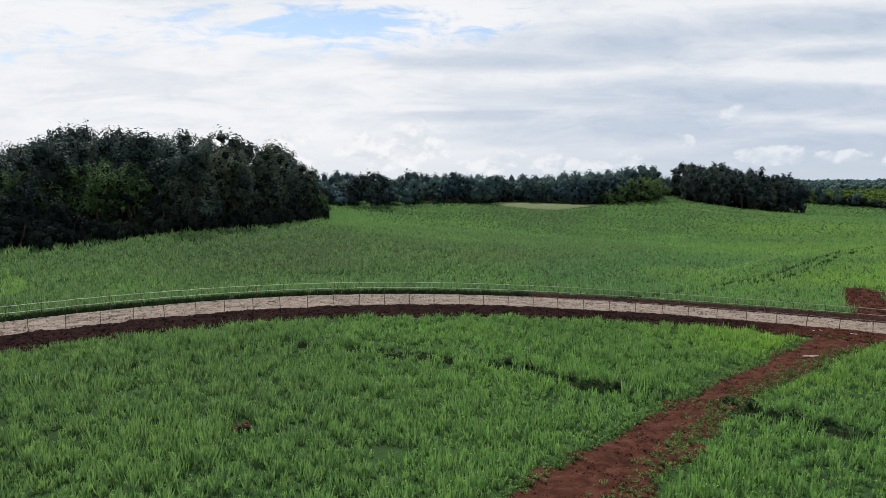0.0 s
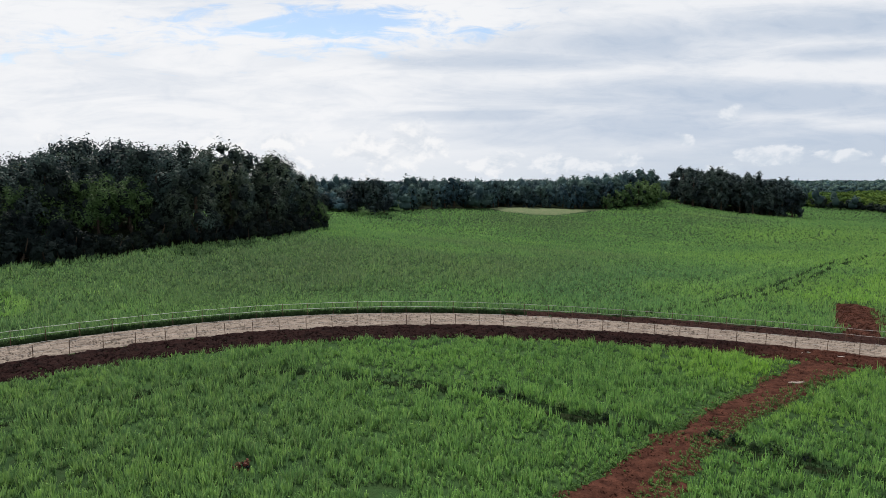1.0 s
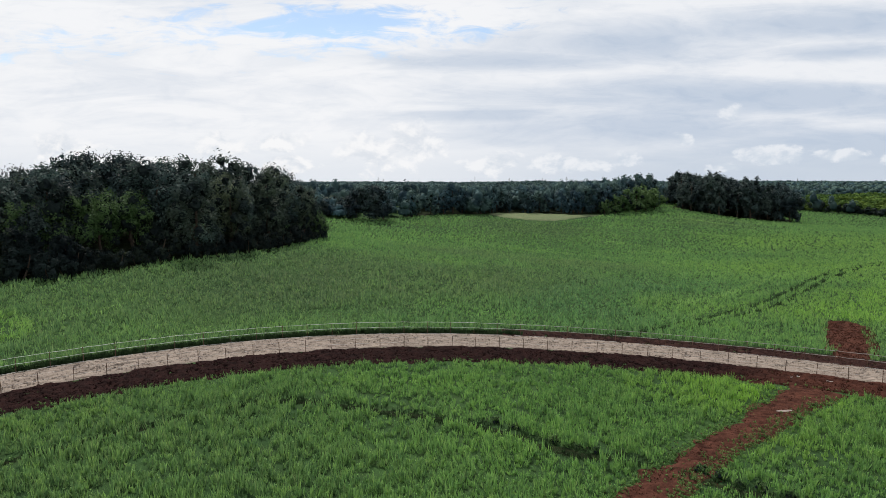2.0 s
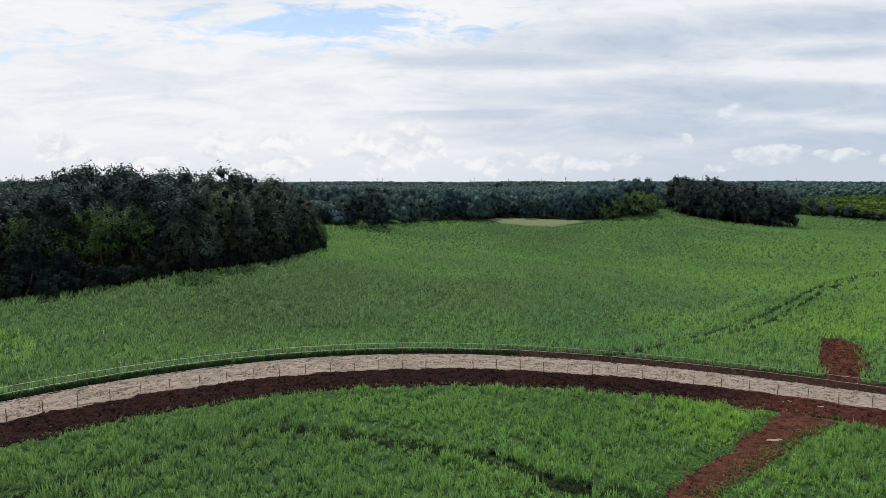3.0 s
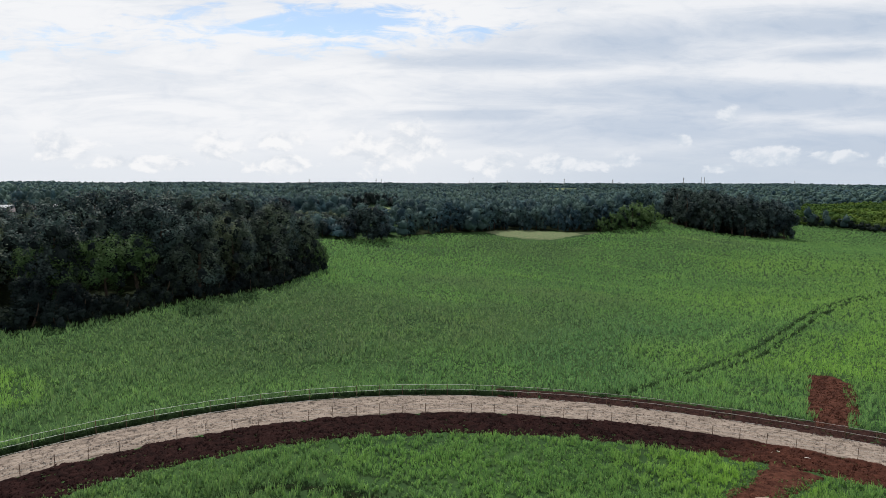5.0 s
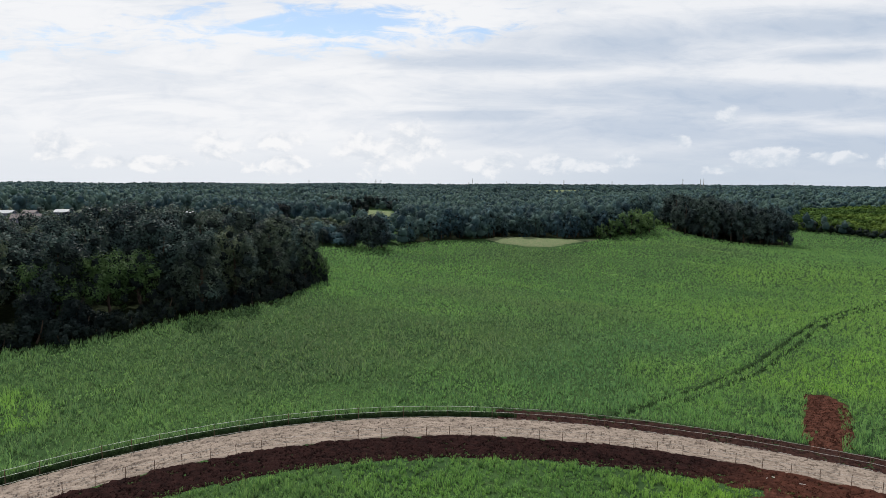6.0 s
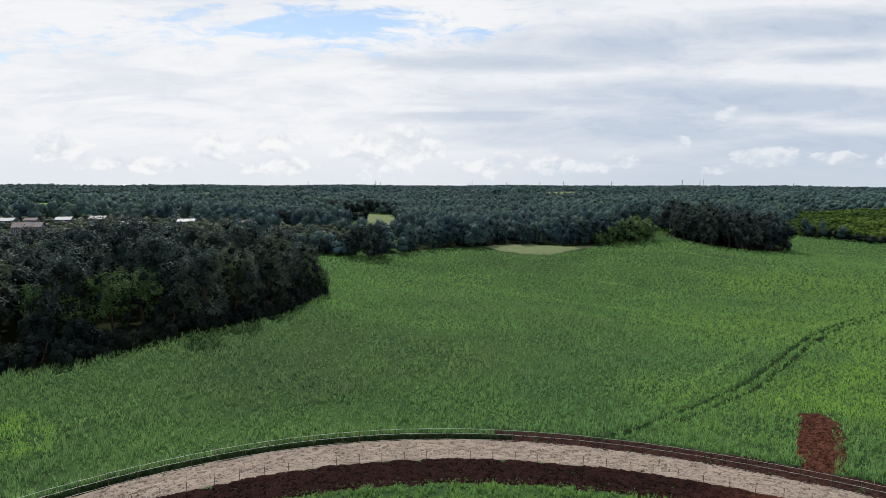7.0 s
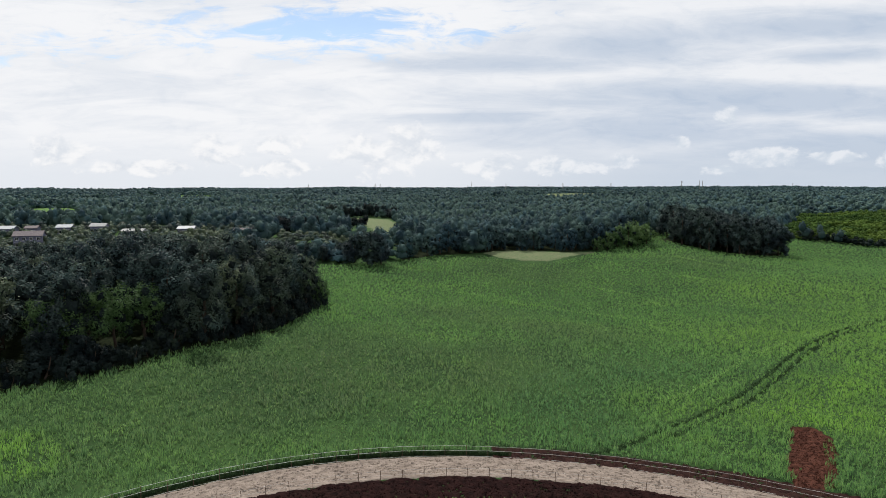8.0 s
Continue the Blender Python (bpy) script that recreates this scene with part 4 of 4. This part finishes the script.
# x, y, turn, length, depth, eaves, ridge, roof, label, windows
HOUSES = [
    (-242, 348, 12, 11, 8, 4.2, 5.6, ROOF_PALE, "long low house with a pale sheet roof", 3),
    (-229, 352, 12, 6, 6, 3.8, 5.0, ROOF_BROWN, "small grey house with a grey-brown roof", 2),
    (-198.0, 301.0, 18, 12.0, 8, 5.7, 7.8, ROOF_BROWN, "two-storey grey house with a brown pitched roof", 4),
    (-211, 353, 10, 7.5, 7, 3.9, 5.3, ROOF_PALE, "grey house with a bright sheet roof", 2),
    (-194.5, 358, 8, 8, 7, 3.9, 5.5, ROOF_GREY, "grey house with a pale sheet roof", 3),
    (-167, 342, 4, 11, 7, 3.0, 4.0, ROOF_GREY, "low long shed with a pale sheet roof", 3),
    (-141, 350, 6, 8.5, 7, 3.6, 4.9, ROOF_PALE, "low house with a bright sheet roof", 2),
    (-106, 338, 4, 8.5, 7, 3.6, 4.9, ROOF_BROWN, "low house with a brown roof", 2),
]
FRINGE = [(8, 270), (28, 300), (55, 308), (85, 307), (112, 332), (106, 318), (62, 272), (46, 258), (28, 260)]
OPEN = [FRINGE, PALE_FIELD, HEDGE, FIELD_A, FIELD_B, FIELD_C, FIELD_D, FIELD_E, FIELD_F, FIELD_G, YARDS, SLOPE, GLADE]
plot("stubble_field", PALE_FIELD, 0.35, SOIL_TAN, "pale mown field before the far wood", "field", 0.0, 1.2, 1.0)
for far_field, far_mat, text in ((FIELD_A, MEADOW, "green meadow behind the near trees"), (FIELD_B, SOIL_TAN, "mown meadow between two woods"), (FIELD_C, MEADOW, "green meadow beyond the houses"), (FIELD_D, SOIL_TAN, "pale distant field"), (FIELD_E, MEADOW, "pale green distant field"), (FIELD_F, MEADOW, "pale green distant field"), (FIELD_G, MEADOW, "narrow green glade in the woods")):
    plot("field", far_field, 0.5, far_mat, text, "field", 0.0, 3.0, 6.0)


bm = bmesh.new()
bmesh.ops.create_icosphere(bm, subdivisions=1, radius=1)
BALL1, BALL1_F = np.array([v.co for v in bm.verts]), np.array([[v.index for v in f.verts] for f in bm.faces])
bm.free()


def far_trees(name, label, x, y, tall, wide, leaves, size, mat):
    """Uneven crowns of two lobes each with sprays of leaves on them, joined into one wood."""
    n = len(x)
    ball, tri = BALL1, BALL1_F
    base = np.stack([x, y, height(x, y)], 1)
    tall, wide = tall * rng.uniform(0.62, 1.30, n) * (1 + 0.2 * wobble(x, y, 90, 3.0)), wide * rng.uniform(0.75, 1.25, n)
    verts, faces, count = [], [], 0
    turn = rng.uniform(0, 2 * np.pi, n)
    for k, (low, high, broad, aside) in enumerate(((0.0, 0.72, 1.0, 0.22), (0.34, 1.0, 0.72, -0.30))):
        mid = base + np.stack([np.cos(turn) * wide * aside, np.sin(turn) * wide * aside, tall * (low + high) / 2], 1)
        half = np.stack([wide * broad, wide * broad, tall * (high - low) / 2], 1)
        swell = 0.82 * (1 + rng.normal(0, 0.13, (n, len(ball), 1)))
        v0 = mid[:, None] + ball[None] * swell * half[:, None]
        f0 = tri[None] + (np.arange(n) * len(ball))[:, None, None] + count
        verts.append(v0.reshape(-1, 3))
        faces.append(f0.reshape(-1, 3))
        count += n * len(ball)
        m = leaves // 2
        d = rng.normal(0, 1, (n, m, 3))
        d[..., 2] = np.abs(d[..., 2]) * np.where(rng.uniform(0, 1, (n, m)) < 0.82, 1, -0.5)
        d /= np.linalg.norm(d, axis=2)[..., None]
        p = mid[:, None] + d * rng.uniform(0.86, 1.08, (n, m, 1)) * half[:, None]
        nrm = d + (0, 0, 0.25) + rng.normal(0, 0.30, d.shape)
        nrm /= np.linalg.norm(nrm, axis=2)[..., None]
        u = np.cross(nrm, rng.normal(0, 1, d.shape))
        u /= np.linalg.norm(u, axis=2)[..., None]
        w = np.cross(nrm, u)
        s = (size * rng.uniform(0.7, 1.3, (n, m)))[..., None] * (wide / wide.mean())[:, None, None]
        v1 = np.stack([p - u * s * 0.6, p - w * s * 0.42, p + u * s * 0.6, p + w * s * 0.42], 2).reshape(-1, 3)
        q = np.arange(n * m)[:, None] * 4 + count
        verts.append(v1)
        faces += [q + [0, 1, 2], q + [0, 2, 3]]
        count += len(v1)
    tagged(new(name, mesh_np(name, np.concatenate(verts), np.concatenate(faces), mat, True)), label, "woods", kind="stuff")


def forest(r0, r1, gap):
    a = radians(46)
    count = int(a * (r1 * r1 - r0 * r0) / (gap * gap))
    r, t = np.sqrt(rng.uniform(r0 * r0, r1 * r1, count)), rng.uniform(-a, a, count)
    x, y = r * np.sin(t), r * np.cos(t)
    ok = ~inside(x, y, [(-420, -20), (-420, 100), (-190, 215), (-60, 215)] + GRASS_END[:1] + GRASS_END)
    for ring in OPEN + [BELT, CLUMP, WOOD]:
        ok &= ~((signed(x, y, ring) + 3 * wobble(x, y, 26, 2.0) > 0) & (np.hypot(x, y) < 1200)) & ~(inside(x, y, ring) & (np.hypot(x, y) >= 1200))
    return x[ok], y[ok]


behind = behind[to_line(behind[:, 0], behind[:, 1], PALE_FIELD) > 4]
far_trees("woods", "dense wood behind the field's end", behind[:, 0], behind[:, 1], np.interp(behind[:, 0], [50, 110], [9.0, 13.8]), 3.4, 110, 0.85, LEAF_HAZY)
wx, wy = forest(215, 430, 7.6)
far_trees("woods", "leafy wood round the meadows, haze blue in its leaf colour", wx, wy, np.interp(np.hypot(wx, wy), [260, 430], [8.0, 9.4]), 3.6, 110, 0.80, LEAF_HAZY)
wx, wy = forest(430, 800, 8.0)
far_trees("woods", "dense mixed wood beyond the fields, haze blue in its leaf colour", wx, wy, np.interp(np.hypot(wx, wy), [260, 600], [8.0, 11.0]), 3.6, 40, 1.15, LEAF_HAZY)
far_trees("woods", "dense wood in the distance, haze blue in its leaf colour", *forest(800, 1700, 12.5), 12.0, 5.6, 14, 2.4, LEAF_HAZY)
far_trees("woods", "wooded plain reaching the horizon, haze blue in its leaf colour", *forest(1700, 4700, 34), 13.0, 13.0, 6, 6.0, LEAF_HAZY)
for row, tall, text in (([(-116, 640), (-94, 694), (-66, 694), (-42, 648)], 13.0, "dark tree row behind the tan meadow"), ([(-90, 362), (-96, 446), (-74, 492), (-60, 512)], 7.6, "dark rounded hedge before the tan meadow")):
    row = smooth_line(row, 4.2)
    row = row + rng.normal(0, 1.1, row.shape)
    far_trees("tree_row", text, row[:, 0], row[:, 1], tall, 4.0, 130, 1.0, LEAF_SHADED)
lx = scatter(SLOPE, 4.6)
lx = lx[wobble(lx[:, 0], lx[:, 1], 30, 2.0) > -0.25]
far_trees("shrubs", "low green shrubs on the slope behind the field", lx[:, 0], lx[:, 1], 3.2, 2.2, 90, 0.55, LEAF_OAK)
hx = scatter(HEDGE, 6.0)
far_trees("orchard", "low yellow-green thicket beyond the field", hx[:, 0], hx[:, 1], 5.0, 3.4, 26, 1.3, LEAF_GROVE)
row = smooth_line(HEDGE[:5], 4.0) + rng.normal(0, 1.0, (len(smooth_line(HEDGE[:5], 4.0)), 2))
far_trees("hedge", "dark hedge along the near side of the thicket", row[:, 0], row[:, 1], 5.2, 2.8, 50, 0.9, LEAF_SHADED)
yx = scatter(YARDS, 6.6)
yx = yx[~inside(yx[:, 0], yx[:, 1], WOOD)]
for hx_, hy_ in [h[:2] for h in HOUSES]:
    aside = (yx - (hx_, hy_)) @ (0.87, 0.49)
    ahead = (yx - (hx_, hy_)) @ (0.49, -0.87)
    yx = yx[~((np.abs(aside) < 5.5) & (ahead > -6) & (ahead < 7))]
far_trees("yard_trees", "low trees and shrubs between the houses", yx[:, 0], yx[:, 1], 4.4, 2.6, 40, 0.75, LEAF_OAK)

# ---- houses beyond the wood ----
def house(x, y, turn, long, deep, eaves, ridge, roof_mat, wall_label, windows=3):
    root = tagged(new("house"), wall_label, "house", "houses beyond the wood")
    root.matrix_basis = Matrix.Translation((x, y, float(height(x, y)))) @ pose(0, 0, 0, 0, 0, turn)
    bm = bmesh.new()
    box(bm, 0, 0, eaves / 2 - 0.4, long, deep, eaves + 0.8, 0.03)
    part("wall", bm_mesh("wall", bm, WALL), root)
    bm = bmesh.new()
    a, b, t = long / 2 + 0.5, deep / 2 + 0.6, 0.18
    low, mid_z = eaves - 0.1, ridge
    rows_ = []
    for lift in (0, t):
        rows_.append([bm.verts.new(v) for v in ((-a, -b, low + lift), (a, -b, low + lift), (a, 0, mid_z + lift), (-a, 0, mid_z + lift), (-a, b, low + lift), (a, b, low + lift))])
    d, u = rows_
    for q in ((0, 1, 2, 3), (3, 2, 5, 4)):
        bm.faces.new([u[k] for k in q])
        bm.faces.new([d[k] for k in reversed(q)])
    for k, l in ((0, 1), (1, 2), (2, 5), (5, 4), (4, 3), (3, 0)):
        bm.faces.new((d[k], d[l], u[l], u[k]))
    bmesh.ops.recalc_face_normals(bm, faces=bm.faces)
    part("roof", bm_mesh("roof", bm, roof_mat), root)
    bm = bmesh.new()
    for end in (-1, 1):
        g = [bm.verts.new((end * (long / 2 - 0.02), s_ * deep / 2, eaves - 0.1)) for s_ in (-1, 1)] + [bm.verts.new((end * (long / 2 - 0.02), 0, ridge - 0.05))]
        bm.faces.new(g)
    part("gable", bm_mesh("gable", bm, WALL), root)
    pane = bmesh.new()
    box(pane, 0, 0, 0, 1.3, 0.06, 1.2, 0.01)
    pane = bm_mesh("window", pane, GLASS)
    rim_ = bmesh.new()
    for dx, dz, wx_, wz_ in ((0, 0.66, 1.5, 0.12), (0, -0.66, 1.5, 0.12), (-0.7, 0, 0.12, 1.2), (0.7, 0, 0.12, 1.2), (0, 0, 0.07, 1.2)):
        box(rim_, dx, -0.03, dz, wx_, 0.10, wz_)
    rim_ = bm_mesh("window_frame", rim_, OFFCUT)
    for storey in range(max(1, int(eaves // 2.8))):
        for n in range(windows):
            one = part("window", pane, root, at=Matrix.Translation(((n + 0.5) / windows * long - long / 2, -deep / 2 - 0.01, 1.5 + 2.8 * storey)))
            part("window_frame", rim_, one)
    bm = bmesh.new()
    box(bm, long * 0.5 - 1.2, -deep / 2 - 0.03, 0.9, 1.0, 0.08, 2.1, 0.01)
    part("door", bm_mesh("door", bm, ROOF_BROWN), root)
    bm = bmesh.new()
    box(bm, 0, -deep / 2 - 0.9, 2.62, long * 0.9, 1.8, 0.10, 0.02)
    part("awning", bm_mesh("awning", bm, ROOF_GREY), root, "grey sheet awning along the front")


for x, y, turn, long, deep, eaves, ridge, roof_mat, text, windows in HOUSES:
    house(x, y, turn, long, deep, eaves, ridge, roof_mat, text, windows)

# ---- masts on the horizon ----
def pylon(x, y, tall, arms, label):
    root = tagged(new("pylon"), label, "pylon", "pylons on the horizon")
    root.location = (x, y, float(height(x, y)))
    w = tall * 0.09
    for sx, sy in ((-1, -1), (1, -1), (1, 1), (-1, 1)):
        part("leg", tube("leg", [(sx * w, sy * w, -1), (sx * w * 0.35, sy * w * 0.35, tall * 0.6), (0, 0, tall)], 0.4, STEEL, 4), root)
    for n in range(arms):
        z = tall * (0.66 + 0.13 * n)
        part("crossarm", tube("crossarm", [(-tall * (0.17 - 0.03 * n), 0, z), (0, 0, z + 1.0), (tall * (0.17 - 0.03 * n), 0, z)], 0.35, STEEL, 4), root)


def by_view(u, dist):
    """A place at that distance along a way u metres to the right for each metre ahead."""
    return u * dist / math.hypot(1, u), dist / math.hypot(1, u)


for u, dist, tall, arms in ((-0.205, 3600, 44, 3), (-0.10, 3400, 46, 3), (-0.092, 3900, 44, 3), (0.046, 3700, 42, 2), (0.106, 3500, 44, 3), (0.158, 3900, 40, 3), (0.196, 3300, 48, 3), (0.272, 3500, 44, 3), (-0.697, 3300, 42, 2), (0.56, 4100, 40, 3)):
    pylon(*by_view(u, dist), tall * 0.82, arms, "grey steel lattice power pylon on the horizon")


def mast(u, dist, tall, decks, label):
    x, y = by_view(u, dist)
    root = tagged(new("mast"), label, "mast", "masts on the horizon")
    root.location = (x, y, float(height(x, y)))
    part("shaft", tube("shaft", [(0, 0, -1), (0, 0, tall * 0.6), (0, 0, tall)], (1.5, 1.1, 0.8), STEEL, 6), root)
    for n in range(decks):
        bm = bmesh.new()
        box(bm, 0, 0, tall * (0.95 - 0.10 * n), 5.5, 5.5, 1.8, 0.2)
        part("platform", bm_mesh("platform", bm, STEEL), root)


mast(0.384, 3300, 50, 2, "tall grey telecom mast with platforms")
mast(0.412, 3200, 50, 0, "slender grey chimney stack on the horizon")
mast(0.417, 3200, 50, 0, "slender grey chimney stack on the horizon")
mast(0.052, 3600, 52, 0, "slender grey chimney stack on the horizon")

# ---- small things ----
def lump(bm, at, size, seed):
    g = np.random.default_rng(seed)
    made = bmesh.ops.create_icosphere(bm, subdivisions=2, radius=1)
    for v in made["verts"]:
        f = 1 + 0.18 * noise.noise(v.co * 1.7 + Vector((seed, 0, 0)))
        v.co = Vector(at) + Vector((v.co.x * size[0] * f, v.co.y * size[1] * f, v.co.z * size[2] * f))


bm = bmesh.new()
lump(bm, (0, 0, 0), (0.55, 0.22, 0.05), 5)
lump(bm, (0.55, 0.12, 0.0), (0.3, 0.16, 0.04), 6)
slab = new("slab", bm_mesh("slab", bm, STONE))
slab.location = (28.0, 47.3, float(height(28.0, 47.3)) + 0.19)
tagged(slab, "pale flat slab lying on the red earth path", "slab")


def offcut(x, y, turn, long):
    bm = bmesh.new()
    box(bm, 0, 0, 0, long * 0.75, 0.06, 0.04, 0.01)
    ob = new("offcut", bm_mesh("offcut", bm, OFFCUT))
    ob.matrix_basis = Matrix.Translation((x, y, float(height(x, y)) + 0.16)) @ pose(0, 0, 0, 4, 3, turn)
    tagged(ob, "white plastic offcut lying on the turned soil", "offcut", "offcuts on the soil")


offcut(34.5, 57.7, 35, 0.7)
offcut(37.3, 56.3, -10, 0.8)
offcut(35.2, 57.9, -40, 0.4)
offcut(-27.6, 49.2, 20, 0.3)
offcut(-27.0, 49.0, -50, 0.3)
offcut(-25.3, 50.2, 10, 0.25)


def clods(name, label, x, y, size, mat, lift=0.05):
    """Crumbs of earth: uneven octahedra."""
    n = len(x)
    tip = np.array([(1, 0, 0), (-1, 0, 0), (0, 1, 0), (0, -1, 0), (0, 0, 1), (0, 0, -0.5)], float)
    r = (size * rng.uniform(0.4, 1.5, n))[:, None, None]
    v = tip[None] * rng.uniform(0.6, 1.2, (n, 6, 3)) * r + rng.normal(0, 0.15, (n, 6, 3)) * r + np.stack([x, y, height(x, y) + lift], 1)[:, None]
    tri = np.array([(0, 2, 4), (2, 1, 4), (1, 3, 4), (3, 0, 4), (2, 0, 5), (1, 2, 5), (3, 1, 5), (0, 3, 5)])
    tagged(new(name, mesh_np(name, v.reshape(-1, 3), (tri[None] + (np.arange(n) * 6)[:, None, None]).reshape(-1, 3), mat)), label, "soil clods", kind="stuff")


ca, cr = rng.uniform(-62, 60, 16000), rng.uniform(R_IN - 5.8, R_IN - 0.35, 16000)
ca_s, cr_s = rng.uniform(-58, 56, 7000), rng.uniform(R_IN + 0.5, R_OUT - 0.4, 7000)
clods("sand_clods", "loose crumbs and hoof marks on the sand track", *ring_at(ca_s, cr_s), 0.085, SAND, 0.12)
clods("soil_clods", "dark red clods on the turned strip", *ring_at(ca, cr), 0.10, SOIL_DARK)
ca = rng.uniform(1, 60, 2500)
cr = R_OUT + 0.3 + rng.uniform(0, 1, 2500) * (1.4 + ca / 16)
clods("soil_clods", "dark red clods by the outer fence", *ring_at(ca, cr), 0.08, SOIL_DARK)
pick = PATH[rng.integers(0, len(PATH), 5000)] + rng.normal(0, 1.2, (5000, 2))
clods("soil_clods", "small red clods on the earth path", pick[:, 0], pick[:, 1], 0.045, SOIL_RED, 0.12)

px, py = rng.uniform(42, 57, 6000), rng.uniform(62, 87, 6000)
ok = signed(px, py, PATCH) > 0.2
clods("soil_clods", "red clods on the bare patch", px[ok], py[ok], 0.10, SOIL_RED, 0.14)
WEEDY = material("weed_leaves", soil_colour((0.050, 0.110, 0.030), (0.120, 0.210, 0.062)), 0.7, glow=0.25, spec=0.05)
side = PATH[rng.integers(50, len(PATH) - 6, 1300)]
side = side + np.array([0.74, -0.67]) * (path_half(side[:, 1]) - 0.3 + rng.normal(0, 0.55, len(side)))[:, None]
edge_l = PATH[rng.integers(50, len(PATH) - 6, 700)]
edge_l = edge_l - np.array([0.74, -0.67]) * (path_half(edge_l[:, 1]) - 0.1 + rng.normal(0, 0.22, len(edge_l)))[:, None]
inner = ring_at(rng.uniform(-60, 58, 450), R_IN - 5.9 + np.abs(rng.normal(0, 0.4, 450)))
ok &= ((px - 47) * 0.87 - (py - 66) * 0.49 > 0.8) & (rng.uniform(0, 1, len(px)) < 0.3)
wx, wy = np.concatenate([side[:, 0], edge_l[:, 0], inner[0], px[ok]]), np.concatenate([side[:, 1], edge_l[:, 1], inner[1], py[ok]])
wv, wf = plants(wx, wy, rng.uniform(0.08, 0.36, len(wx)), rng.uniform(0.18, 0.34, len(wx)), 3, 7)
wv[:, 2] += 0.10
tagged(new("weeds", mesh_np("weeds", wv, wf, WEEDY)), "low green weeds straggling over the bare soil edges", "weeds", kind="stuff")

# weeds by the ruts, a dead tuft and one rusty tree
weeds_ = [tree("weed", 91 + n, 0.55, 0.50, 0.02, 14, 420, 0.10, LEAF_PALE, "pale leafy weed growing beside a rut", "weed", "weeds beside the ruts", 0) for n in range(2)]
stand(weeds_, [(16.6, 35.6), (17.4, 34.8), (18.3, 34.1), (17.0, 36.2), (19.2, 33.2), (20.4, 32.4), (4.6, 44.0), (6.0, 42.9), (8.4, 40.4), (9.8, 39.2), (10.9, 38.6), (12.4, 38.4)], [1.0, 1.2, 0.9, 0.8, 1.1, 0.9, 1.1, 1.0, 1.2, 0.9, 1.0, 0.8])
dead = [tree("dead_tuft", 95, 0.45, 0.5, 0.02, 10, 300, 0.10, LEAF_RUST, "withered brown tuft standing in the crop", "tuft", "", 0)]
stand(dead, [(-10.0, 30.7)], [1.0])
rusty = [tree("tree", 97, 13.0, 4.5, 3.0, 30, 700, 1.2, LEAF_RUST, "rust-brown dying tree among the far woods", "tree", "", 1)]
stand(rusty, [(10.0, 830.0)], [1.0])
